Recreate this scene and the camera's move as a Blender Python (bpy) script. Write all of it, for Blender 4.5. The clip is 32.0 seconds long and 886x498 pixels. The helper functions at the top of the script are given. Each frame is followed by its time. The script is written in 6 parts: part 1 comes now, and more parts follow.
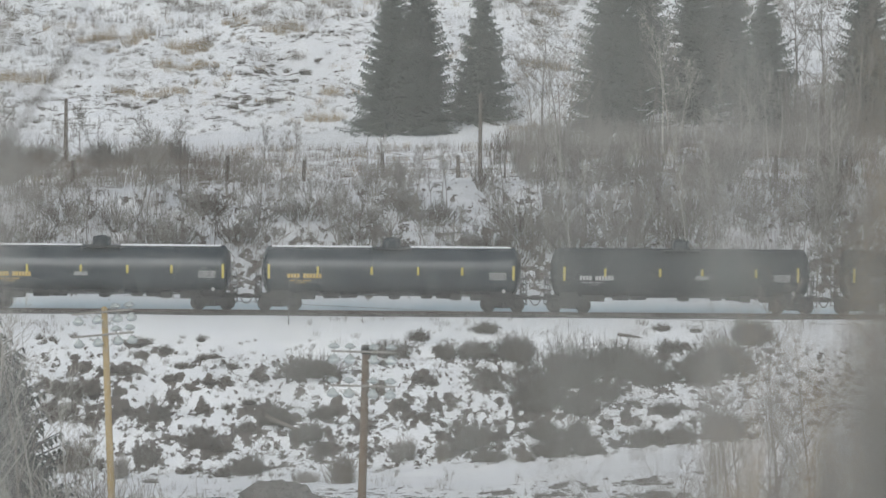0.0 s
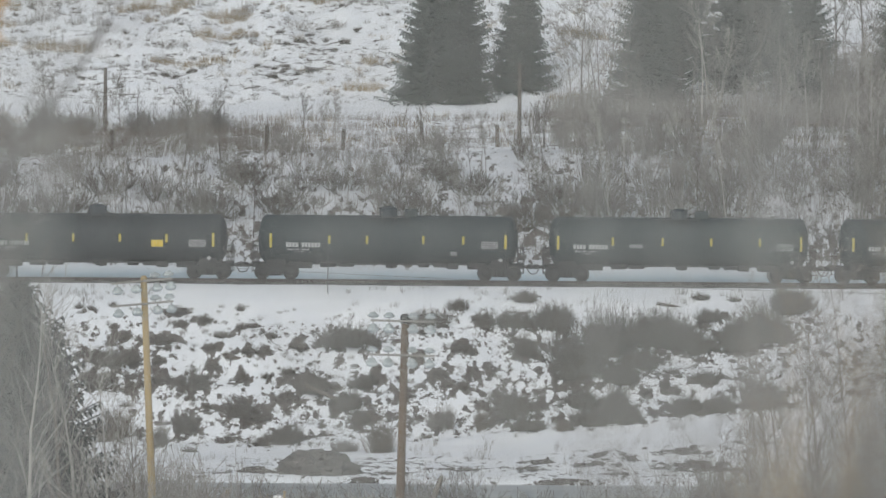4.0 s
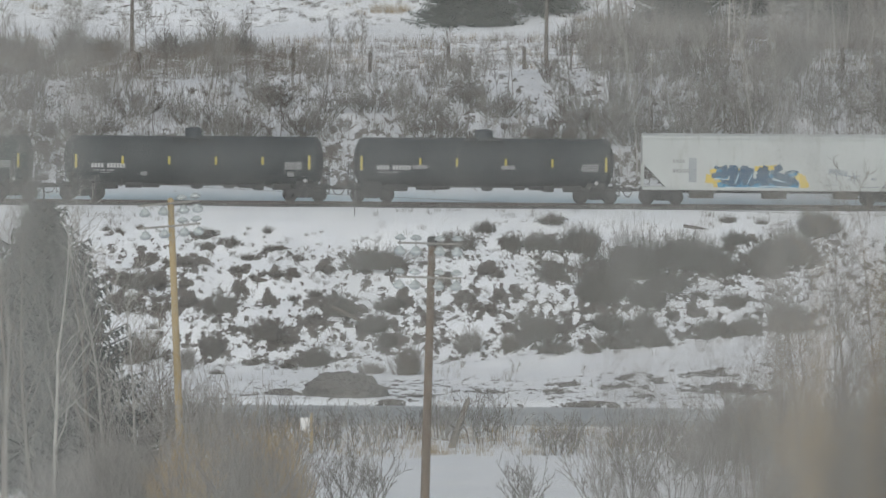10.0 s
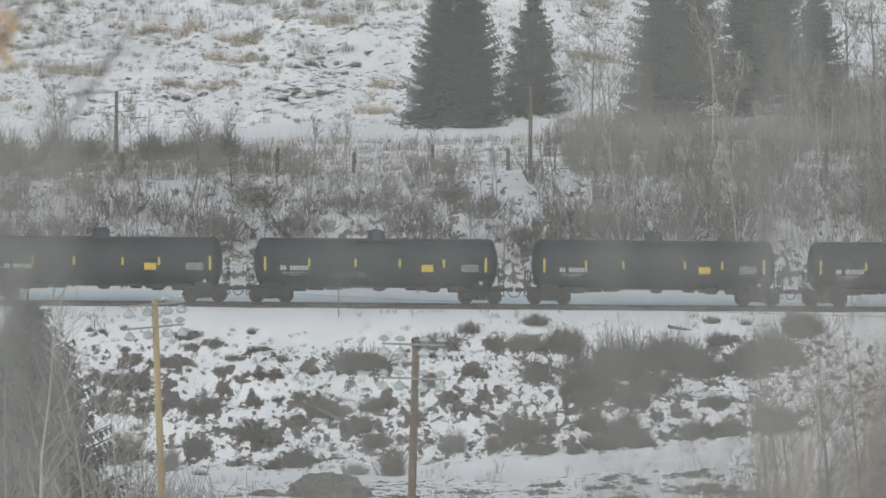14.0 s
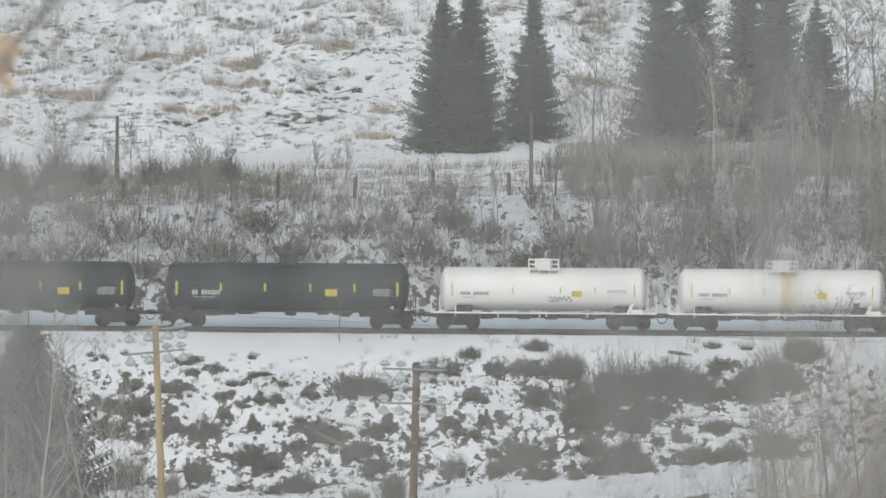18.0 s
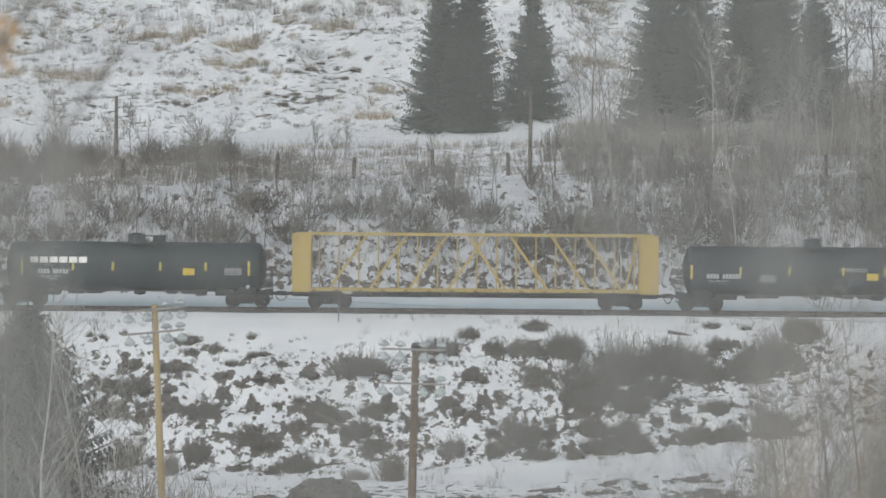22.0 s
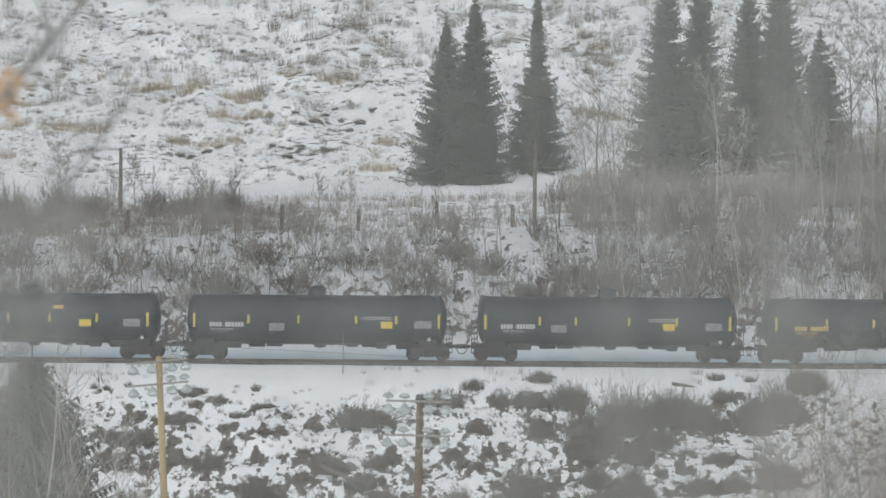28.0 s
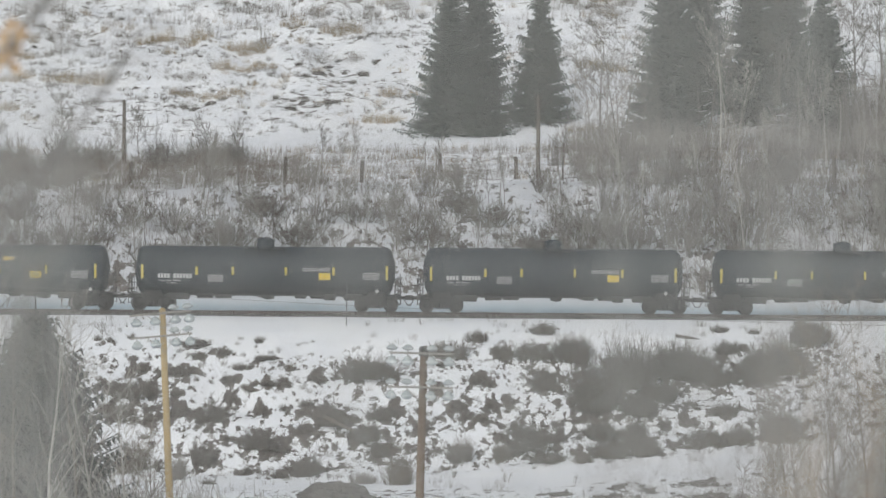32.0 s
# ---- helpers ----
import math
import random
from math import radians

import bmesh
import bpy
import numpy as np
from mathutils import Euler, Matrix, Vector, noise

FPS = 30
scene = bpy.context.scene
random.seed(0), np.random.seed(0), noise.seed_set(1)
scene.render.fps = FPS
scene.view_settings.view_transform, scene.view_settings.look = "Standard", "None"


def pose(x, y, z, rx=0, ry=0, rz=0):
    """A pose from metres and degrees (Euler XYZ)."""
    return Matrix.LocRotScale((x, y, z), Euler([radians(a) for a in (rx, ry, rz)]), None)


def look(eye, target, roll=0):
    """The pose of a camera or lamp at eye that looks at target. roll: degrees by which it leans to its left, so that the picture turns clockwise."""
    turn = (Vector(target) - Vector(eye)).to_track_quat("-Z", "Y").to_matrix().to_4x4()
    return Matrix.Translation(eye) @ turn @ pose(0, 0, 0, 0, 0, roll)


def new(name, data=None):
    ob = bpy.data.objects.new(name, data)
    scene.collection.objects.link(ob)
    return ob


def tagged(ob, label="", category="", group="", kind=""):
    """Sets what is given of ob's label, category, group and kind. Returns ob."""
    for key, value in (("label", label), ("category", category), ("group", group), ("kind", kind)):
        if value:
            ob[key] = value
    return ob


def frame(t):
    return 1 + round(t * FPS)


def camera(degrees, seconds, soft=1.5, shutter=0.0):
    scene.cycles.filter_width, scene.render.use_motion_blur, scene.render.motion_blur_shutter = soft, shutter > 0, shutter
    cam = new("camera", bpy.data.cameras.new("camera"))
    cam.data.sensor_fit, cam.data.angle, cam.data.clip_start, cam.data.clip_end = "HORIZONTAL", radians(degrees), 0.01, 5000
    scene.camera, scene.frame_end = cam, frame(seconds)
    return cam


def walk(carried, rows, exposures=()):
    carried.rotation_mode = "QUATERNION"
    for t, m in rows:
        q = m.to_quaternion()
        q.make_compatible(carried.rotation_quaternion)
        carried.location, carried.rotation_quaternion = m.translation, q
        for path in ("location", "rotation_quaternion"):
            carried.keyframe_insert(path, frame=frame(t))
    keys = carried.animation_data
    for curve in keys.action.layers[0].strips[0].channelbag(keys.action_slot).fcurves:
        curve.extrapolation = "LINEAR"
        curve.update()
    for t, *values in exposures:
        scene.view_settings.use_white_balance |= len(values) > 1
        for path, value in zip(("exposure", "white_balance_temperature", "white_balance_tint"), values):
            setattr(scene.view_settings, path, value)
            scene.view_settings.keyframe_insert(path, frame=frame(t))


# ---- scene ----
# A valley railway in late winter, seen through a long lens from the opposite slope.
# x runs along the track, y away from the eye, z up; the rail tops lie at z = 0.
cam = camera(10.0, 32.0, soft=1.5)
cam.data.dof.use_dof, cam.data.dof.focus_distance, cam.data.dof.aperture_fstop = True, 314.0, 3.4
EYE, LEAN = 8.0, 0.45
# seconds, turn to the left, look upwards (degrees)
LOOKS = [
    (0.0, -0.555, -0.754), (0.5, -0.491, -0.869), (1.0, -0.406, -0.938), (1.5, -0.323, -1.008),
    (2.0, -0.208, -1.047), (2.5, -0.093, -0.921), (3.0, -0.071, -0.996), (3.5, -0.132, -1.107),
    (5.5, 0.083, -1.01), (6.0, 0.176, -0.834), (6.5, 0.282, -0.656), (7.0, 0.328, -0.656),
    (7.5, 0.397, -0.55), (8.0, 0.41, -0.456), (8.5, 0.364, -0.608), (9.0, 0.325, -0.999),
    (9.5, 0.255, -1.579), (10.0, 0.183, -1.987), (10.5, 0.153, -2.019), (11.0, 0.113, -1.712),
    (11.5, 0.109, -1.457), (12.0, 0.111, -1.187), (12.5, 0.064, -1.017), (13.0, -0.01, -1.039),
    (13.5, -0.018, -0.849), (14.0, 0.011, -0.844), (14.5, 0.026, -0.756), (16.5, 0.021, -0.756),
    (17.0, 0.05, -0.727), (17.5, 0.042, -0.629), (18.0, 0.022, -0.56), (18.5, -0.016, -0.569),
    (19.0, -0.038, -0.791), (19.5, -0.023, -0.873), (20.0, 0.0, -0.922), (20.5, 0.039, -0.931),
    (21.0, 0.036, -0.804), (21.5, 0.027, -0.756), (22.0, 0.011, -0.785), (22.5, 0.011, -0.785),
    (23.0, 0.002, -0.706), (23.5, 0.003, -0.585), (24.0, 0.043, -0.472), (24.5, 0.053, -0.433),
    (25.0, 0.033, -0.462), (25.5, 0.053, -0.352), (27.5, 0.114, -0.118), (28.0, 0.065, -0.199),
    (28.5, 0.08, -0.6), (29.0, 0.139, -0.669), (29.5, 0.217, -0.679), (30.0, 0.207, -0.748),
    (30.5, 0.227, -0.689), (31.0, 0.125, -0.733), (31.5, 0.09, -0.796), (32.0, 0.1, -0.743),
]
walk(cam, [(t, pose(0, 0, EYE, 90 + up, 0, turn) @ pose(0, 0, 0, 0, 0, LEAN)) for t, turn, up in LOOKS],
     exposures=[(t, -0.3 + e, 6180 + 90 * (t > 28), 6.5 + 1.2 * (t > 28)) for t, e in (
         (0, -0.03), (3, -0.03), (6, -0.06), (9, -0.06), (10, -0.13), (11, -0.22), (13, -0.2), (14, -0.08), (17, 0.1), (18, 0.06), (19, -0.2), (21, -0.24),
         (22, -0.07), (23, -0.04), (24, -0.03), (25, 0.12), (28, 0), (29, 0.06), (32, 0.07))])

# ---- light: an overcast winter day ----
SUN_UP, SUN_ROUND = radians(33), radians(200)
world = bpy.data.worlds.new("winter_sky")
scene.world = world
world.use_nodes = True
wn = world.node_tree.nodes
sky = wn.new("ShaderNodeTexSky")
sky.sky_type, sky.sun_disc = "NISHITA", False
sky.sun_elevation, sky.sun_rotation, sky.air_density, sky.dust_density = SUN_UP, SUN_ROUND, 1.0, 4.0
cloud = wn.new("ShaderNodeHueSaturation")
cloud.inputs["Saturation"].default_value = 0.4
world.node_tree.links.new(sky.outputs[0], cloud.inputs["Color"])
world.node_tree.links.new(cloud.outputs[0], wn["Background"].inputs["Color"])
wn["Background"].inputs["Strength"].default_value = 0.105
sun = new("sun", bpy.data.lights.new("sun", "SUN"))
sun.data.energy, sun.data.angle, sun.data.color = 1.5, radians(40), (1.0, 0.98, 0.95)
sun.matrix_world = look((math.sin(SUN_ROUND) * math.cos(SUN_UP), math.cos(SUN_ROUND) * math.cos(SUN_UP), math.sin(SUN_UP)), (0, 0, 0))


# ---- materials ----
def shader(name, rough=0.7, metal=0.0):
    m = bpy.data.materials.new(name)
    m.use_nodes = True
    b = m.node_tree.nodes["Principled BSDF"]
    b.inputs["Roughness"].default_value, b.inputs["Metallic"].default_value = rough, metal
    return m, m.node_tree.nodes, m.node_tree.links, b


def noise_node(n, l, scale, detail=4.0, stretch=(1, 1, 1), rough=0.55):
    co, mp, tx = n.new("ShaderNodeTexCoord"), n.new("ShaderNodeMapping"), n.new("ShaderNodeTexNoise")
    mp.inputs["Scale"].default_value = stretch
    tx.inputs["Scale"].default_value, tx.inputs["Detail"].default_value, tx.inputs["Roughness"].default_value = scale, detail, rough
    l.new(co.outputs["Object"], mp.inputs["Vector"])
    l.new(mp.outputs["Vector"], tx.inputs["Vector"])
    return tx.outputs["Fac"]


def ramp(n, l, fac, stops):
    r = n.new("ShaderNodeValToRGB")
    e = r.color_ramp.elements
    while len(e) < len(stops):
        e.new(0.5)
    for el, (p, c) in zip(e, stops):
        el.position, el.color = p, (*c, 1) if len(c) == 3 else c
    l.new(fac, r.inputs["Fac"])
    return r.outputs["Color"]


def mixed(n, l, fac, a, b, mode="MIX"):
    x = n.new("ShaderNodeMix")
    x.data_type, x.blend_type = "RGBA", mode
    for sock, v in ((x.inputs[0], fac), (x.inputs[6], a), (x.inputs[7], b)):
        if isinstance(v, bpy.types.NodeSocket):
            l.new(v, sock)
        elif isinstance(v, (int, float)):
            sock.default_value = v
        else:
            sock.default_value = (*v, 1)
    return x.outputs[2]


def surface(name, dark, light, scale=3.0, rough=0.7, metal=0.0, bump=0.2, fine=30.0, stretch=(1, 1, 1), vary=0.0):
    """Two tones blended by coarse and fine noise, with a fine relief; vary: brightness from piece to piece."""
    m, n, l, b = shader(name, rough, metal)
    big, small = noise_node(n, l, scale, 5, stretch), noise_node(n, l, fine, 3, stretch)
    col = mixed(n, l, 0.3, ramp(n, l, big, [(0.35, dark), (0.65, light)]), ramp(n, l, small, [(0.3, dark), (0.7, light)]))
    if vary:
        info, hs, mr = n.new("ShaderNodeObjectInfo"), n.new("ShaderNodeHueSaturation"), n.new("ShaderNodeMapRange")
        mr.inputs["To Min"].default_value, mr.inputs["To Max"].default_value = 1 - vary, 1 + vary
        l.new(info.outputs["Random"], mr.inputs["Value"])
        l.new(mr.outputs[0], hs.inputs["Value"])
        l.new(col, hs.inputs["Color"])
        col = hs.outputs["Color"]
    l.new(col, b.inputs["Base Color"])
    if bump:
        bp = n.new("ShaderNodeBump")
        bp.inputs["Strength"].default_value, bp.inputs["Distance"].default_value = bump, 0.02
        l.new(small, bp.inputs["Height"])
        l.new(bp.outputs[0], b.inputs["Normal"])
    return m


def tank_paint(name, base, dust, rough, rust=None, amount=0.35, sheen=0.5):
    """Painted steel tank: dusty film, vertical run marks, slight ring-to-ring change."""
    m, n, l, b = shader(name, rough)
    film, runs, fine = noise_node(n, l, 0.7, 5), noise_node(n, l, 3.0, 4, (1, 0.15, 0.15)), noise_node(n, l, 14.0, 4)
    col = mixed(n, l, ramp(n, l, film, [(0.4, (0, 0, 0)), (0.75, (amount, amount, amount))]), base, dust)
    col = mixed(n, l, ramp(n, l, runs, [(0.55, (0, 0, 0)), (0.72, (amount, amount, amount))]), col, rust or dust)
    col = mixed(n, l, 0.15, col, ramp(n, l, fine, [(0.3, base), (0.7, dust)]))
    l.new(col, b.inputs["Base Color"])
    l.new(ramp(n, l, film, [(0.3, (rough - 0.1,) * 3), (0.7, (rough + 0.15,) * 3)]), b.inputs["Roughness"])
    b.inputs["Specular IOR Level"].default_value = sheen
    return m


def ground_paint():
    """Old snow over brown earth and dead grass, thinner on the steep banks."""
    m, n, l, b = shader("snowy_ground", 0.75)
    co, sep = n.new("ShaderNodeTexCoord"), n.new("ShaderNodeSeparateXYZ")
    l.new(co.outputs["Object"], sep.inputs[0])

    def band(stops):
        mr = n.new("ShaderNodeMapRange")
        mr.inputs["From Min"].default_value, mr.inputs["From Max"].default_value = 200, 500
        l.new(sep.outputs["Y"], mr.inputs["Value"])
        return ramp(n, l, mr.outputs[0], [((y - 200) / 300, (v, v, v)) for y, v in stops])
    lower, middle, upper = noise_node(n, l, 1.7, 9, (1, 0.5, 0.5), 0.66), noise_node(n, l, 1.7, 9, (1.0, 0.45, 0.5), 0.64), noise_node(n, l, 1.5, 10, (0.75, 1, 1), 0.66)
    patch = mixed(n, l, band([(344, 0), (350, 1)]), mixed(n, l, band([(312, 0), (320, 1)]), lower, middle), upper)
    bare = band([(232, 0.19), (256, 0.27), (272, 0.31), (281, 0.325), (279, 0.31), (281, 0.22), (287, 0.22), (289, 0.33), (304, 0.325), (307.5, 0.13), (321.5, 0.14), (323, 0.37), (325.5, 0.405), (329, 0.36), (334, 0.335), (342, 0.31), (347, 0.31), (380, 0.29), (392, 0.24), (400, 0.245), (406, 0.285), (424, 0.29), (440, 0.285), (500, 0.31)])
    sub = n.new("ShaderNodeMath")
    sub.operation = "SUBTRACT"
    wide = n.new("ShaderNodeMath")
    wide.operation, wide.inputs[1].default_value = "MULTIPLY_ADD", 0.22
    l.new(noise_node(n, l, 0.11, 3, (1, 0.7, 1)), wide.inputs[0])
    worn, more = n.new("ShaderNodeAttribute"), n.new("ShaderNodeMath")
    worn.attribute_name, more.operation, more.inputs[1].default_value = "bare_soil", "MULTIPLY_ADD", 0.17
    l.new(worn.outputs["Fac"], more.inputs[0])
    l.new(bare, more.inputs[2])
    l.new(more.outputs[0], wide.inputs[2])
    l.new(wide.outputs[0], sub.inputs[0])
    l.new(patch, sub.inputs[1])
    # a snowed-in track climbs along the foot of the embankment
    rise, off, away, clear, less = [n.new("ShaderNodeMath") for _ in range(3)] + [n.new("ShaderNodeMapRange"), n.new("ShaderNodeMath")]
    rise.operation, rise.inputs[1].default_value, rise.inputs[2].default_value = "MULTIPLY_ADD", 0.03, 283.6
    off.operation, away.operation, less.operation = "SUBTRACT", "ABSOLUTE", "SUBTRACT"
    l.new(sep.outputs["X"], rise.inputs[0])
    l.new(sep.outputs["Y"], off.inputs[0])
    l.new(rise.outputs[0], off.inputs[1])
    l.new(off.outputs[0], away.inputs[0])
    l.new(away.outputs[0], clear.inputs["Value"])
    clear.inputs["From Min"].default_value, clear.inputs["From Max"].default_value = 2.0, 3.2
    clear.inputs["To Min"].default_value, clear.inputs["To Max"].default_value = 0.16, 0.0
    l.new(sub.outputs[0], less.inputs[0])
    l.new(clear.outputs[0], less.inputs[1])
    sub = less
    mask = n.new("ShaderNodeMapRange")
    mask.inputs["From Min"].default_value, mask.inputs["From Max"].default_value = -0.006, 0.009
    l.new(sub.outputs[0], mask.inputs["Value"])
    snow = ramp(n, l, noise_node(n, l, 0.35, 6), [(0.3, (0.79, 0.81, 0.84)), (0.7, (0.89, 0.9, 0.91))])
    # the train's bluish shade behind the track, put into the snow's colour
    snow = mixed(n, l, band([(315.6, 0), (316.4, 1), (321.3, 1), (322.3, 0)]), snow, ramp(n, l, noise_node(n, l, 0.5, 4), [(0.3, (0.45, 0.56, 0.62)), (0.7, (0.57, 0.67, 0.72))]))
    # snow tinted darker on the bank, for the shade of its brush
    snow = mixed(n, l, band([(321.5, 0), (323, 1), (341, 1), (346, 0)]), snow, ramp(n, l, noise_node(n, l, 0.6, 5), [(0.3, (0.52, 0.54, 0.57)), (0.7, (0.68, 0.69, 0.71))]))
    earth = ramp(n, l, noise_node(n, l, 2.5, 6), [(0.3, (0.046, 0.037, 0.031)), (0.7, (0.13, 0.108, 0.09))])
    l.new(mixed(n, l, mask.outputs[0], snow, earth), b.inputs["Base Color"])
    bp = n.new("ShaderNodeBump")
    bp.inputs["Strength"].default_value, bp.inputs["Distance"].default_value = 0.5, 0.15
    l.new(noise_node(n, l, 1.6, 6), bp.inputs["Height"])
    l.new(bp.outputs[0], b.inputs["Normal"])
    return m



def stain_paint():
    """Rust runs over white paint, strongest along their middle."""
    m, n, l, b = shader("rust_stain", 0.6)
    co, sep, fall, add = n.new("ShaderNodeTexCoord"), n.new("ShaderNodeSeparateXYZ"), n.new("ShaderNodeMapRange"), n.new("ShaderNodeMath")
    away = n.new("ShaderNodeMath")
    away.operation, add.operation = "ABSOLUTE", "ADD"
    l.new(co.outputs["Object"], sep.inputs[0])
    l.new(sep.outputs["X"], away.inputs[0])
    fall.inputs["From Min"].default_value, fall.inputs["From Max"].default_value = 0.05, 0.92
    fall.inputs["To Min"].default_value, fall.inputs["To Max"].default_value = 0.34, -0.3
    l.new(away.outputs[0], fall.inputs["Value"])
    l.new(noise_node(n, l, 4, 4, (1.6, 0.3, 0.25)), add.inputs[0])
    l.new(fall.outputs[0], add.inputs[1])
    l.new(ramp(n, l, add.outputs[0], [(0.42, (0.74, 0.73, 0.7)), (0.62, (0.68, 0.59, 0.45)), (0.9, (0.56, 0.41, 0.23))]), b.inputs["Base Color"])
    return m


def glassy():
    """Pale cloudy glass."""
    m, n, l, b = shader("pale_glass_insulator", 0.12)
    l.new(ramp(n, l, noise_node(n, l, 6, 3), [(0.3, (0.62, 0.68, 0.67)), (0.7, (0.78, 0.82, 0.81))]), b.inputs["Base Color"])
    b.inputs["Transmission Weight"].default_value, b.inputs["IOR"].default_value = 0.55, 1.5
    return m


